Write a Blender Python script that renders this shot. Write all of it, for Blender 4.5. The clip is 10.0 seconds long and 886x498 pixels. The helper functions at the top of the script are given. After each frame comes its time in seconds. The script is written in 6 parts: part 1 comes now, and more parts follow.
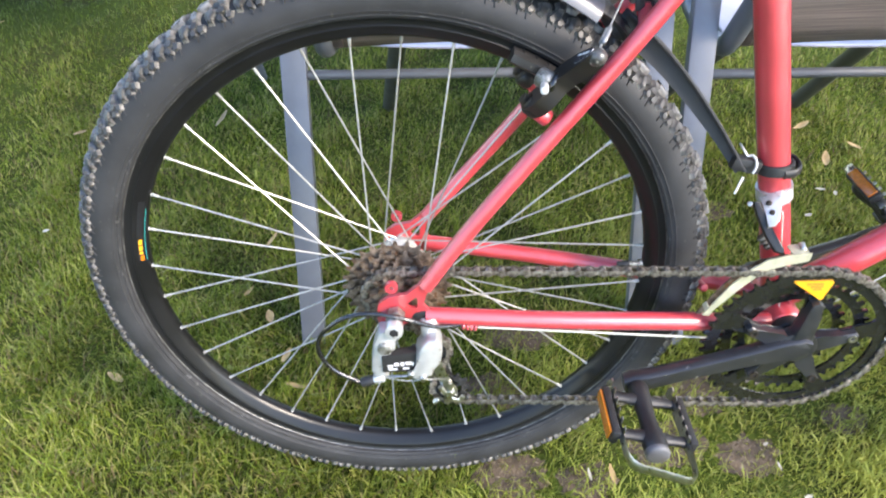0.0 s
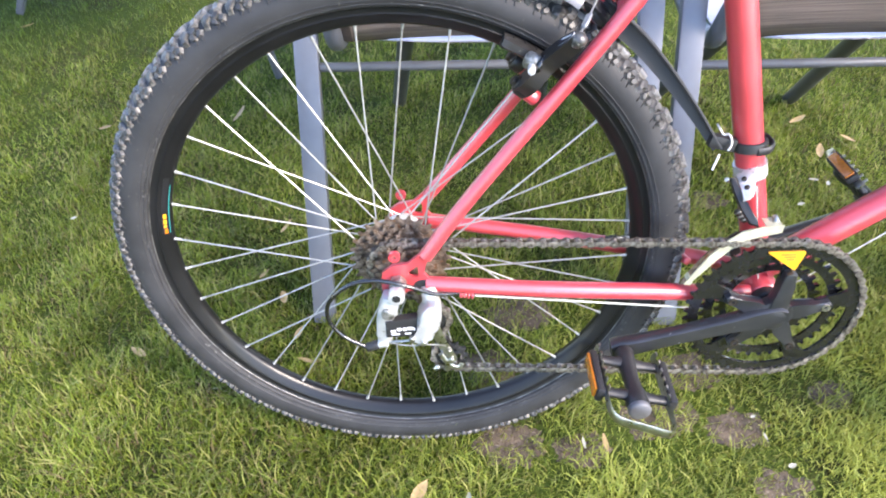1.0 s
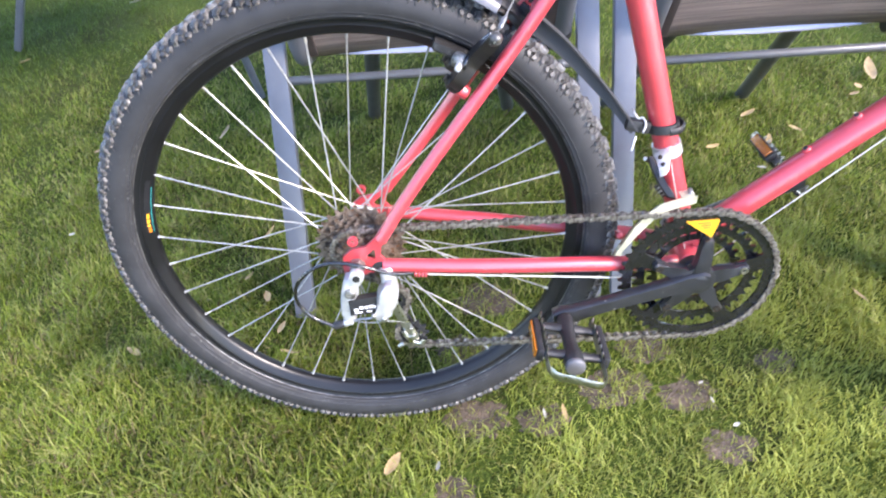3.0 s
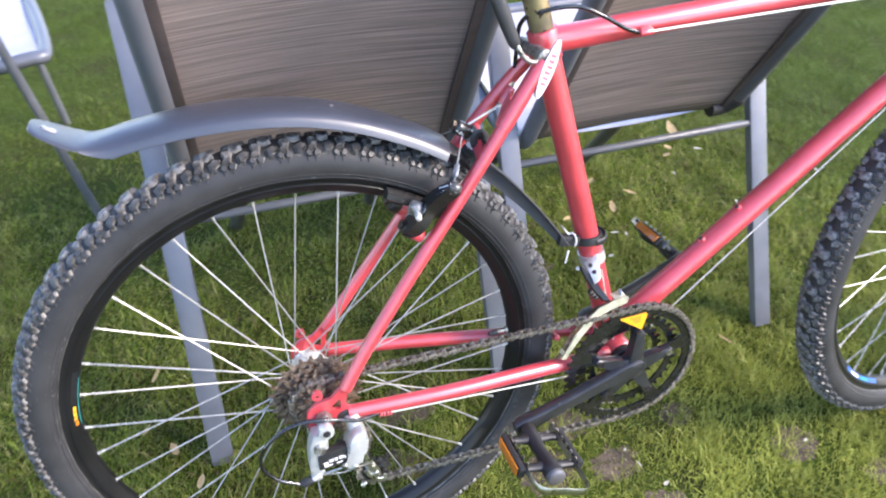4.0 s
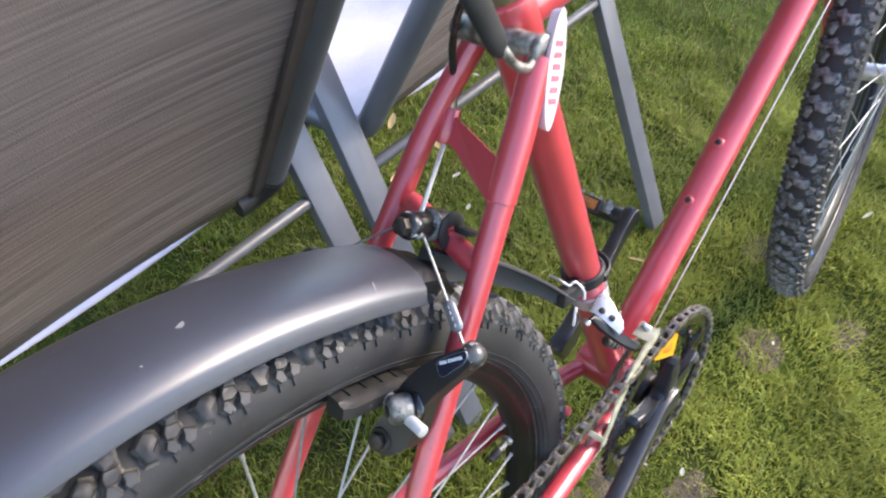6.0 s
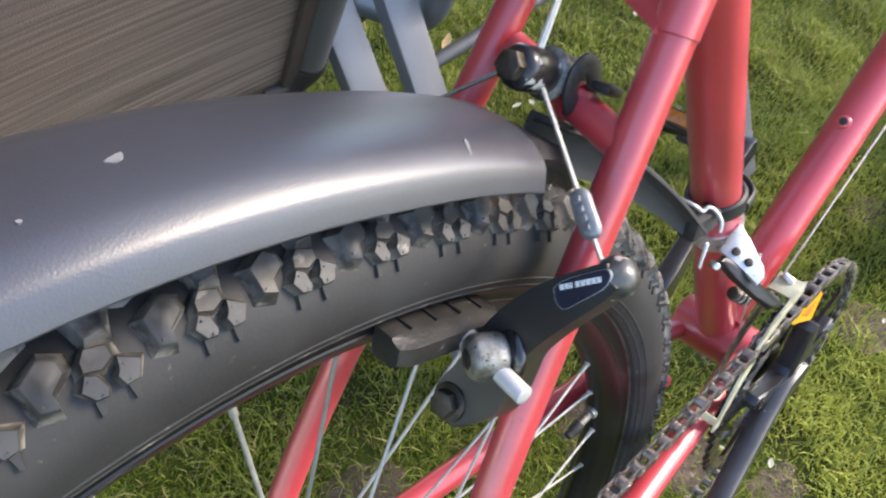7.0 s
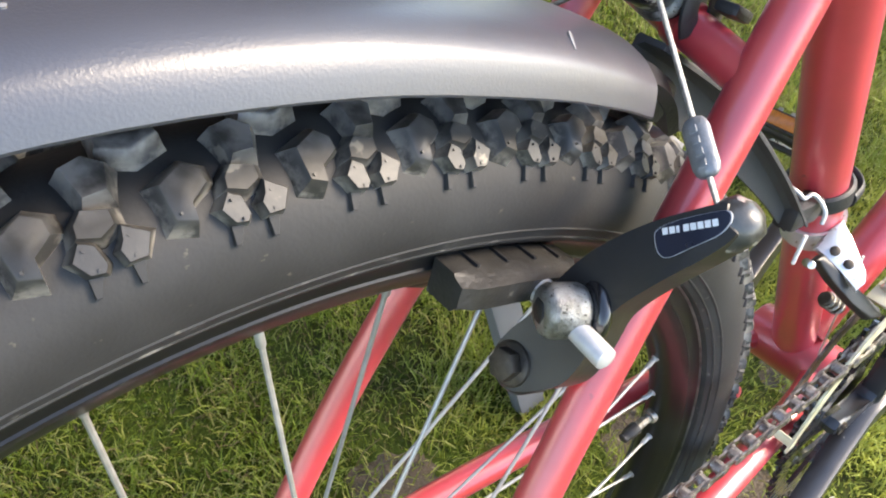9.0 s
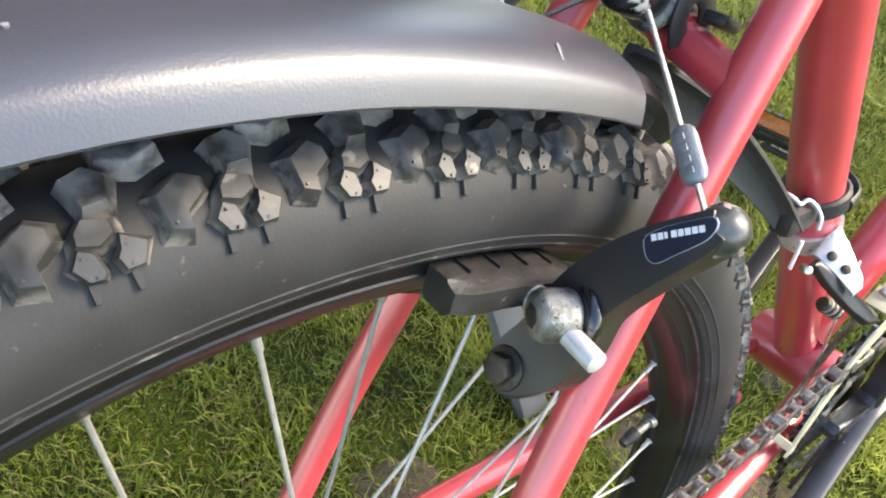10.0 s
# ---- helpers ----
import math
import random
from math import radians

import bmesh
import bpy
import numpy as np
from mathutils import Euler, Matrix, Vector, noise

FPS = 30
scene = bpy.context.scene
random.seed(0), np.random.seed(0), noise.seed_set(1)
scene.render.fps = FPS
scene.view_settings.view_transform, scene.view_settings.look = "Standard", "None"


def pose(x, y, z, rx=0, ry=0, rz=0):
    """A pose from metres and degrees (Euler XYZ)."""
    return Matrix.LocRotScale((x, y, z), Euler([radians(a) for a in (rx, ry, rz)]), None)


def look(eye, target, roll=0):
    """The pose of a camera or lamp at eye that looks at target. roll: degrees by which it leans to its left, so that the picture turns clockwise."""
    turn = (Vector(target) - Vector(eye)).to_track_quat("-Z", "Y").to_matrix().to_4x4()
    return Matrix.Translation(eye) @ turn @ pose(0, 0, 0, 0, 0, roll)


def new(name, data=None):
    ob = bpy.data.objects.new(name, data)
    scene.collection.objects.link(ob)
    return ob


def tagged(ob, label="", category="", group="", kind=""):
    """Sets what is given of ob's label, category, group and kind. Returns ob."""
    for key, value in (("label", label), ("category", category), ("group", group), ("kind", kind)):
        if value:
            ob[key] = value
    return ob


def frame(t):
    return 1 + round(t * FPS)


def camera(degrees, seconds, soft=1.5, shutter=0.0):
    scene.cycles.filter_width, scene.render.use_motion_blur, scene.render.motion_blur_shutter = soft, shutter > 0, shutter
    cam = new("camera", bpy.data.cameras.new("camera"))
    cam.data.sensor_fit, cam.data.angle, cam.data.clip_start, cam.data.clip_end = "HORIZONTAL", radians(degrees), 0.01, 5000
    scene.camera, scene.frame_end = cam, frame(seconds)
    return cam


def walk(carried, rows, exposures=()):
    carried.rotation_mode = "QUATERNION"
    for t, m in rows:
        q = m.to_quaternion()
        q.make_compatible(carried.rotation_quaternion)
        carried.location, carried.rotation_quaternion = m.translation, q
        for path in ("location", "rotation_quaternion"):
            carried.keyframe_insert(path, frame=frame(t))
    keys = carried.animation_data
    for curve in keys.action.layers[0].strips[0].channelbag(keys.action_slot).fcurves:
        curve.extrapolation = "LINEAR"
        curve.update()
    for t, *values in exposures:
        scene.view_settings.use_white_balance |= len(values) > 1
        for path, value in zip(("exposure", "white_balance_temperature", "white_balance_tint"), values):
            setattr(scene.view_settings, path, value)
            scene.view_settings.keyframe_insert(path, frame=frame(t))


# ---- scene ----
cam = camera(62.93, 10.0, 2.0, 0.35)
PATH = [
    (0, (0.0492, -0.4824, 0.9171), (0.0496, 0.2133, 0.1988), -0.82),
    (0.5, (0.0459, -0.5208, 0.9097), (0.0406, 0.1641, 0.1810), -1.09),
    (1, (0.0664, -0.5515, 0.9343), (0.0461, 0.1512, 0.2231), -1.90),
    (1.5, (0.0785, -0.5806, 0.9455), (0.0549, 0.1250, 0.2372), -3.76),
    (2, (0.0757, -0.6175, 0.9495), (0.0366, 0.0845, 0.2384), -4.87),
    (2.2, (0.0816, -0.6293, 0.9452), (0.0392, 0.0782, 0.2397), -5.36),
    (3.3, (0.1370, -0.6508, 0.9948), (0.1342, 0.0911, 0.3242), -3.91),
    (3.5, (0.0993, -0.6367, 1.0253), (0.1574, 0.1272, 0.3825), -1.90),
    (4, (-0.0442, -0.5592, 1.0543), (0.2094, 0.1605, 0.4080), 0.99),
    (4.5, (-0.0875, -0.4571, 1.0984), (0.2549, 0.1663, 0.3954), 1.55),
    (5, (-0.0790, -0.3150, 1.0703), (0.3603, 0.2420, 0.3655), 1.27),
    (5.2, (-0.0720, -0.2672, 1.0613), (0.4113, 0.2417, 0.3490), 2.20),
    (6.3, (0.0284, -0.0600, 0.8788), (0.5154, 0.3642, 0.1153), -0.31),
    (6.5, (0.0334, -0.0480, 0.8440), (0.5137, 0.3759, 0.0761), 0.70),
    (7, (0.0373, -0.0264, 0.7989), (0.4694, 0.4078, 0.0084), 0.76),
    (7.5, (0.0386, -0.0069, 0.7741), (0.4454, 0.4395, -0.0229), 2.56),
    (8, (0.0380, -0.0038, 0.7641), (0.4454, 0.4647, -0.0198), 2.69),
    (8.5, (0.0382, -0.0134, 0.7570), (0.4378, 0.4549, -0.0311), 1.65),
    (9, (0.0346, -0.0179, 0.7524), (0.4258, 0.4637, -0.0319), 1.63),
    (9.5, (0.0341, -0.0206, 0.7586), (0.4313, 0.4694, -0.0174), 1.88),
    (10, (0.0357, -0.0222, 0.7559), (0.4249, 0.4698, -0.0228), 0.86),
]
walk(cam, [(t, look(eye, target, roll)) for t, eye, target, roll in PATH], [(0, 2.28, 7170, 15), (0.5, 2.45, 7050, 17), (1.5, 2.57, 6900, 21), (2.2, 2.58, 6820, 22), (3.5, 2.42, 6660, 22), (4.5, 2.18, 7100, 19), (5.0, 2.18, 7070, 22), (6.5, 2.06, 7470, 17), (8.0, 2.27, 7790, 16), (10, 2.49, 8190, 14)])

# ---- light ----
SUN_FROM = Vector((0.72, -0.44, 0.59)).normalized()
world = bpy.data.worlds.new("sky")
scene.world = world
world.use_nodes = True
wn = world.node_tree
sky = wn.nodes.new("ShaderNodeTexSky")
sky.sky_type = "NISHITA"
sky.sun_disc = False
sky.sun_elevation = math.asin(SUN_FROM.z)
sky.sun_rotation = math.atan2(SUN_FROM.x, SUN_FROM.y)
sky.air_density, sky.dust_density, sky.ozone_density = 1.0, 0.3, 3.0
wn.links.new(sky.outputs[0], wn.nodes["Background"].inputs[0])
wn.nodes["Background"].inputs[1].default_value = 0.15
sun_data = bpy.data.lights.new("sun", "SUN")
sun_data.energy, sun_data.angle, sun_data.color = 1.7, radians(21), (1.0, 0.945, 0.84)
sun = new("sun", sun_data)
sun.matrix_world = look((0, 0, 5), Vector((0, 0, 5)) - SUN_FROM)


# ---- materials ----
def mat(name, color, rough=0.5, metal=0.0, coat=0.0, vary=0.25, scale=60.0, bump=0.15, bump_scale=400.0, second=None,
        spots=None, spot_scale=120.0, spot_cut=0.68, sheen=0.0, per_object=0.0, rough_vary=0.12, bump_dist=0.001, coat_rough=0.1):
    """Paint, metal or rubber: colour broken at two scales, worn spots, fine relief."""
    m = bpy.data.materials.new(name)
    m.use_nodes = True
    nt = m.node_tree
    b = nt.nodes["Principled BSDF"]
    co = nt.nodes.new("ShaderNodeTexCoord")
    big = nt.nodes.new("ShaderNodeTexNoise")
    big.inputs["Scale"].default_value, big.inputs["Detail"].default_value = scale, 6
    nt.links.new(co.outputs["Object"], big.inputs["Vector"])
    ramp = nt.nodes.new("ShaderNodeMix")
    ramp.data_type = "RGBA"
    dark = tuple(c * (1 - vary) for c in color)
    ramp.inputs[6].default_value = (*(second or dark), 1)
    ramp.inputs[7].default_value = (*color, 1)
    stretch = nt.nodes.new("ShaderNodeMapRange")
    stretch.inputs[1].default_value, stretch.inputs[2].default_value = 0.35, 0.65
    nt.links.new(big.outputs[0], stretch.inputs[0])
    nt.links.new(stretch.outputs[0], ramp.inputs[0])
    out = ramp.outputs[2]
    fine = nt.nodes.new("ShaderNodeTexNoise")
    fine.inputs["Scale"].default_value, fine.inputs["Detail"].default_value = bump_scale, 4
    nt.links.new(co.outputs["Object"], fine.inputs["Vector"])
    if spots:
        sp = nt.nodes.new("ShaderNodeTexNoise")
        sp.inputs["Scale"].default_value, sp.inputs["Detail"].default_value = spot_scale, 3
        nt.links.new(co.outputs["Object"], sp.inputs["Vector"])
        cut = nt.nodes.new("ShaderNodeMapRange")
        cut.inputs[1].default_value, cut.inputs[2].default_value = spot_cut, spot_cut + 0.04
        nt.links.new(sp.outputs[0], cut.inputs[0])
        mx = nt.nodes.new("ShaderNodeMix")
        mx.data_type = "RGBA"
        mx.inputs[7].default_value = (*spots, 1)
        nt.links.new(cut.outputs[0], mx.inputs[0])
        nt.links.new(out, mx.inputs[6])
        out = mx.outputs[2]
    if per_object:
        info = nt.nodes.new("ShaderNodeObjectInfo")
        hsv = nt.nodes.new("ShaderNodeHueSaturation")
        rng = nt.nodes.new("ShaderNodeMapRange")
        rng.inputs[3].default_value, rng.inputs[4].default_value = 1 - per_object, 1 + per_object
        nt.links.new(info.outputs["Random"], rng.inputs[0])
        nt.links.new(rng.outputs[0], hsv.inputs["Value"])
        nt.links.new(out, hsv.inputs["Color"])
        out = hsv.outputs[0]
    nt.links.new(out, b.inputs["Base Color"])
    rr = nt.nodes.new("ShaderNodeMapRange")
    rr.inputs[3].default_value, rr.inputs[4].default_value = max(0.03, rough - rough_vary), min(1, rough + rough_vary)
    nt.links.new(big.outputs[0], rr.inputs[0])
    nt.links.new(rr.outputs[0], b.inputs["Roughness"])
    b.inputs["Metallic"].default_value = metal
    b.inputs["Coat Weight"].default_value = coat
    b.inputs["Coat Roughness"].default_value = coat_rough
    b.inputs["Sheen Weight"].default_value = sheen
    if bump:
        bp = nt.nodes.new("ShaderNodeBump")
        bp.inputs["Strength"].default_value, bp.inputs["Distance"].default_value = bump, bump_dist
        nt.links.new(fine.outputs[0], bp.inputs["Height"])
        nt.links.new(bp.outputs[0], b.inputs["Normal"])
    return m


RED = mat("red_lacquer", (0.62, 0.054, 0.066), 0.34, 0.12, 1.0, 0.18, 25, 0.04, 900, spots=(0.25, 0.03, 0.04), spot_scale=90, spot_cut=0.735, coat_rough=0.30)
lacquer = RED.node_tree.nodes["Principled BSDF"].inputs
lacquer["Coat IOR"].default_value = 1.7
# Violet sheen tint puts blue sky reflections into the lacquer.
lacquer["Sheen Weight"].default_value, lacquer["Sheen Roughness"].default_value, lacquer["Sheen Tint"].default_value = 0.07, 0.4, (0.45, 0.22, 0.95, 1)
RUBBER = mat("tyre_rubber", (0.038, 0.038, 0.039), 0.56, 0, 0.0, 0.35, 30, 0.10, 900, spots=(0.09, 0.08, 0.065), spot_scale=210, spot_cut=0.70, coat_rough=0.4)
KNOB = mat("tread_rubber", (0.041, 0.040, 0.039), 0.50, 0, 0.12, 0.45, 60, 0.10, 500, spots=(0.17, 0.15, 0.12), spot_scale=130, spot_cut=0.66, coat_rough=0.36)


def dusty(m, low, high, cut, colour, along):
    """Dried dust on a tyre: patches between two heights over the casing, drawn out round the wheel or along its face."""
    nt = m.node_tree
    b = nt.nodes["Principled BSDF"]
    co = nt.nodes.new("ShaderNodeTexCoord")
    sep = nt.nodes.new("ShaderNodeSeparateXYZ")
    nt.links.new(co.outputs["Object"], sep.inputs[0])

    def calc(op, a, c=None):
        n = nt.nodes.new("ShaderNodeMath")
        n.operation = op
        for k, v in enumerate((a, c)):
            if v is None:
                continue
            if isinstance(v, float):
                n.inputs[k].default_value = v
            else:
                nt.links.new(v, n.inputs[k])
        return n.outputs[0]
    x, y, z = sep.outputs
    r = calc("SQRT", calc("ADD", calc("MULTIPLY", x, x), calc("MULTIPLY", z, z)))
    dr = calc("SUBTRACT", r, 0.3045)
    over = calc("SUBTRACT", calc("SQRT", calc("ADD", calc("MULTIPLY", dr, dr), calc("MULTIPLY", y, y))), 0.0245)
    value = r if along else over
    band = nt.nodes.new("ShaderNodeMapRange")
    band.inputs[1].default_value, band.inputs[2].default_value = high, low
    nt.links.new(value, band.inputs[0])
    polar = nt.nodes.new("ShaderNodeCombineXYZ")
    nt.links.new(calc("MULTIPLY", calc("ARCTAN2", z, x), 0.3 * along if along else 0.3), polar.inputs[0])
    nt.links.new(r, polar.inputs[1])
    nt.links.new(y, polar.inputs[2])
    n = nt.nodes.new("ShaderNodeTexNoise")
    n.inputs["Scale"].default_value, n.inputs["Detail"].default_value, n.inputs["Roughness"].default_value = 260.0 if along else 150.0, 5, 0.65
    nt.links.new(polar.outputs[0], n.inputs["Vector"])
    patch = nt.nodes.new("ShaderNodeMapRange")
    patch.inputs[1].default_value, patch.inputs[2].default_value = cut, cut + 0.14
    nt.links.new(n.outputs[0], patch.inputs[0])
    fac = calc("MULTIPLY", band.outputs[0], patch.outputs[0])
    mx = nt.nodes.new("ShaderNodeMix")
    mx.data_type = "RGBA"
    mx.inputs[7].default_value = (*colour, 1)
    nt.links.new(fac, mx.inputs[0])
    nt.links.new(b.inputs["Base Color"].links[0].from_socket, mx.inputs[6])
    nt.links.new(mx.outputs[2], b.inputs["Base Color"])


RUBBER.node_tree.nodes["Principled BSDF"].inputs["Specular IOR Level"].default_value = 0.3
dusty(RUBBER, 0.2925, 0.3000, 0.60, (0.16, 0.155, 0.145), 0.45)


def worn_crown(m, low, high, colour):
    """Grey abrasion on the tread's crown, by the distance from the axle."""
    nt = m.node_tree
    b = nt.nodes["Principled BSDF"]
    co = nt.nodes.new("ShaderNodeTexCoord")
    flat = nt.nodes.new("ShaderNodeVectorMath")
    flat.operation = "MULTIPLY"
    flat.inputs[1].default_value = (1, 0, 1)
    nt.links.new(co.outputs["Object"], flat.inputs[0])
    size = nt.nodes.new("ShaderNodeVectorMath")
    size.operation = "LENGTH"
    nt.links.new(flat.outputs[0], size.inputs[0])
    n = nt.nodes.new("ShaderNodeTexNoise")
    n.inputs["Scale"].default_value, n.inputs["Detail"].default_value = 170, 5
    nt.links.new(co.outputs["Object"], n.inputs["Vector"])
    band, patch, fac = nt.nodes.new("ShaderNodeMapRange"), nt.nodes.new("ShaderNodeMapRange"), nt.nodes.new("ShaderNodeMath")
    band.inputs[1].default_value, band.inputs[2].default_value = low, high
    patch.inputs[1].default_value, patch.inputs[2].default_value = 0.36, 0.6
    nt.links.new(size.outputs["Value"], band.inputs[0])
    nt.links.new(n.outputs[0], patch.inputs[0])
    fac.operation = "MULTIPLY"
    nt.links.new(band.outputs[0], fac.inputs[0])
    nt.links.new(patch.outputs[0], fac.inputs[1])
    mx = nt.nodes.new("ShaderNodeMix")
    mx.data_type = "RGBA"
    mx.inputs[7].default_value = (*colour, 1)
    nt.links.new(fac.outputs[0], mx.inputs[0])
    nt.links.new(b.inputs["Base Color"].links[0].from_socket, mx.inputs[6])
    nt.links.new(mx.outputs[2], b.inputs["Base Color"])


worn_crown(KNOB, 0.3255, 0.3330, (0.20, 0.195, 0.195))
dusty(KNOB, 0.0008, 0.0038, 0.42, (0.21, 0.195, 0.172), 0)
RIM = mat("black_anodised_rim", (0.009, 0.009, 0.010), 0.36, 0.0, 0.14, 0.3, 20, 0.04, 600, spots=(0.06, 0.05, 0.04), spot_scale=160, spot_cut=0.74)
RIM.node_tree.nodes["Principled BSDF"].inputs["Specular IOR Level"].default_value = 0.3
LIP = mat("rubbed_rim_lip", (0.20, 0.195, 0.19), 0.38, 0.6, 0, 0.5, 70, 0.1, 600, second=(0.05, 0.05, 0.052))
STEEL = mat("bright_steel", (0.62, 0.61, 0.58), 0.3, 1.0, 0, 0.25, 120, 0.06, 900)
SPOKE = mat("galvanised_spoke", (0.44, 0.435, 0.41), 0.42, 0.55, 0, 0.2, 200, 0.05, 900)
ALLOY = mat("silver_alloy", (0.70, 0.70, 0.69), 0.32, 0.55, 0.2, 0.15, 80, 0.1, 500, spots=(0.35, 0.31, 0.24), spot_scale=220, spot_cut=0.66)
WORN = mat("pitted_bolt_steel", (0.46, 0.45, 0.42), 0.40, 0.8, 0, 0.35, 160, 0.5, 1500, second=(0.13, 0.122, 0.10), spots=(0.05, 0.045, 0.038), spot_scale=900, spot_cut=0.62)
SATIN = mat("satin_aluminium", (0.60, 0.60, 0.60), 0.46, 0.45, 0, 0.12, 300, 0.1, 1500)
CASTING = mat("worn_black_casting", (0.011, 0.011, 0.012), 0.42, 0.0, 0.10, 0.3, 40, 0.08, 500, second=(0.024, 0.020, 0.016), spots=(0.16, 0.13, 0.10), spot_scale=140, spot_cut=0.76, coat_rough=0.3)
CRANKPAINT = mat("worn_black_crank_paint", (0.023, 0.024, 0.028), 0.34, 0.1, 0.6, 0.3, 50, 0.06, 600, spots=(0.30, 0.29, 0.27), spot_scale=150, spot_cut=0.73, coat_rough=0.3)
BLACK = mat("black_lacquer", (0.014, 0.014, 0.016), 0.26, 0.2, 0.9, 0.3, 60, 0.05, 600, spots=(0.2, 0.19, 0.17), spot_scale=150, spot_cut=0.73)
PLASTIC = mat("black_plastic", (0.020, 0.020, 0.021), 0.48, 0, 0, 0.25, 60, 0.25, 900)
GUARD = mat("grained_grey_plastic", (0.030, 0.033, 0.046), 0.38, 0.0, 1.0, 0.15, 18, 0.22, 1500, spots=(0.34, 0.34, 0.35), spot_scale=170, spot_cut=0.785, bump_dist=0.0005, coat_rough=0.41)
SCUFF = mat("pale_scuff", (0.19, 0.19, 0.20), 0.6)
WORN_TIP = mat("worn_arm_tip", (0.13, 0.125, 0.115), 0.36, 0.4, 0.3, 0.4, 120, 0.1, 700, second=(0.025, 0.025, 0.026), spots=(0.42, 0.41, 0.38), spot_scale=230, spot_cut=0.63)
PINK = mat("faded_pink_badge", (0.78, 0.60, 0.62), 0.4, 0, 0.3, 0.1, 90, 0.02, 500)
BOLT = mat("brown_bolt", (0.09, 0.075, 0.06), 0.45, 0.7, 0, 0.5, 200, 0.3, 700)
RUST = mat("oily_rusty_sprocket", (0.33, 0.25, 0.19), 0.40, 0.5, 0, 0.6, 130, 0.3, 700, second=(0.085, 0.058, 0.042), spots=(0.20, 0.10, 0.05), spot_scale=90, spot_cut=0.62, per_object=0.25)
SCRATCHED = mat("scratched_black_paint", (0.015, 0.015, 0.016), 0.3, 0.1, 0.4, 0.3, 60, 0.05, 600, spots=(0.55, 0.54, 0.50), spot_scale=110, spot_cut=0.555)
CHAIN = mat("oily_chain", (0.40, 0.37, 0.33), 0.34, 0.7, 0, 0.6, 200, 0.2, 900, second=(0.09, 0.073, 0.060), per_object=0.3)
CAGE = mat("tarnished_cage_plate", (0.66, 0.64, 0.46), 0.40, 0.4, 0, 0.3, 70, 0.1, 600)
WHITE = mat("white_decal", (0.80, 0.79, 0.78), 0.4, 0, 0.3, 0.06, 60, 0.02, 500)
YELLOW = mat("yellow_decal", (0.85, 0.40, 0.02), 0.35, 0, 0.4, 0.08, 60, 0.02, 500)
ORANGE = mat("orange_reflector", (0.55, 0.17, 0.015), 0.18, 0, 0.8, 0.25, 250, 0.5, 500)
TEAL = mat("teal_decal", (0.02, 0.30, 0.27), 0.35, 0, 0.3, 0.2, 90, 0.02, 500)
BLUE = mat("blue_decal", (0.03, 0.12, 0.42), 0.35, 0, 0.3, 0.2, 90, 0.02, 500)
WIRE = mat("bare_brake_cable", (0.46, 0.46, 0.43), 0.42, 0.7, 0, 0.3, 900, 0.4, 2500)
LINER = mat("pale_gear_cable", (0.72, 0.73, 0.66), 0.45, 0.2, 0, 0.1, 300, 0.05, 900)
POST = mat("oxidised_seat_post", (0.30, 0.235, 0.115), 0.42, 0.5, 0, 0.5, 26, 0.2, 500, second=(0.075, 0.065, 0.055), spots=(0.05, 0.04, 0.03), spot_scale=90, spot_cut=0.62)
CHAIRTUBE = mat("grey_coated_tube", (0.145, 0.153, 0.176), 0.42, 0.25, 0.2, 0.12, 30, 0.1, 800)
# Two darker copies of the tube coating, with shade put into the colour.
CHAIRSHADE = mat("shaded_grey_tube", (0.06, 0.063, 0.072), 0.4, 0.2, 0.2, 0.15, 30, 0.1, 800)
CHAIRDIM = mat("dimmed_grey_tube", (0.10, 0.105, 0.115), 0.45, 0.1, 0.1, 0.15, 30, 0.1, 800)
STAY = mat("grey_stay_plastic", (0.044, 0.044, 0.046), 0.72, 0, 0.05, 0.2, 30, 0.25, 1500)
HEM = mat("dark_brown_hem", (0.075, 0.055, 0.05), 0.75, 0, 0, 0.3, 60, 0.3, 1500)


def cloth(name, light, dark, streak):
    """Woven outdoor fabric with long streaks along x and a fine weave."""
    m = bpy.data.materials.new(name)
    m.use_nodes = True
    nt = m.node_tree
    b = nt.nodes["Principled BSDF"]
    co = nt.nodes.new("ShaderNodeTexCoord")
    mp = nt.nodes.new("ShaderNodeMapping")
    mp.inputs["Scale"].default_value = streak
    nt.links.new(co.outputs["Object"], mp.inputs[0])
    n = nt.nodes.new("ShaderNodeTexNoise")
    n.inputs["Scale"].default_value, n.inputs["Detail"].default_value, n.inputs["Roughness"].default_value = 1.0, 7, 0.62
    nt.links.new(mp.outputs[0], n.inputs["Vector"])
    r = nt.nodes.new("ShaderNodeMapRange")
    r.inputs[1].default_value, r.inputs[2].default_value = 0.36, 0.64
    nt.links.new(n.outputs[0], r.inputs[0])
    mx = nt.nodes.new("ShaderNodeMix")
    mx.data_type = "RGBA"
    mx.inputs[6].default_value, mx.inputs[7].default_value = (*dark, 1), (*light, 1)
    nt.links.new(r.outputs[0], mx.inputs[0])
    nt.links.new(mx.outputs[2], b.inputs["Base Color"])
    b.inputs["Roughness"].default_value = 0.7
    w = nt.nodes.new("ShaderNodeTexVoronoi")
    w.inputs["Scale"].default_value = 900
    nt.links.new(co.outputs["Object"], w.inputs["Vector"])
    bp = nt.nodes.new("ShaderNodeBump")
    bp.inputs["Strength"].default_value, bp.inputs["Distance"].default_value = 0.4, 0.0008
    nt.links.new(w.outputs[0], bp.inputs["Height"])
    nt.links.new(bp.outputs[0], b.inputs["Normal"])
    return m


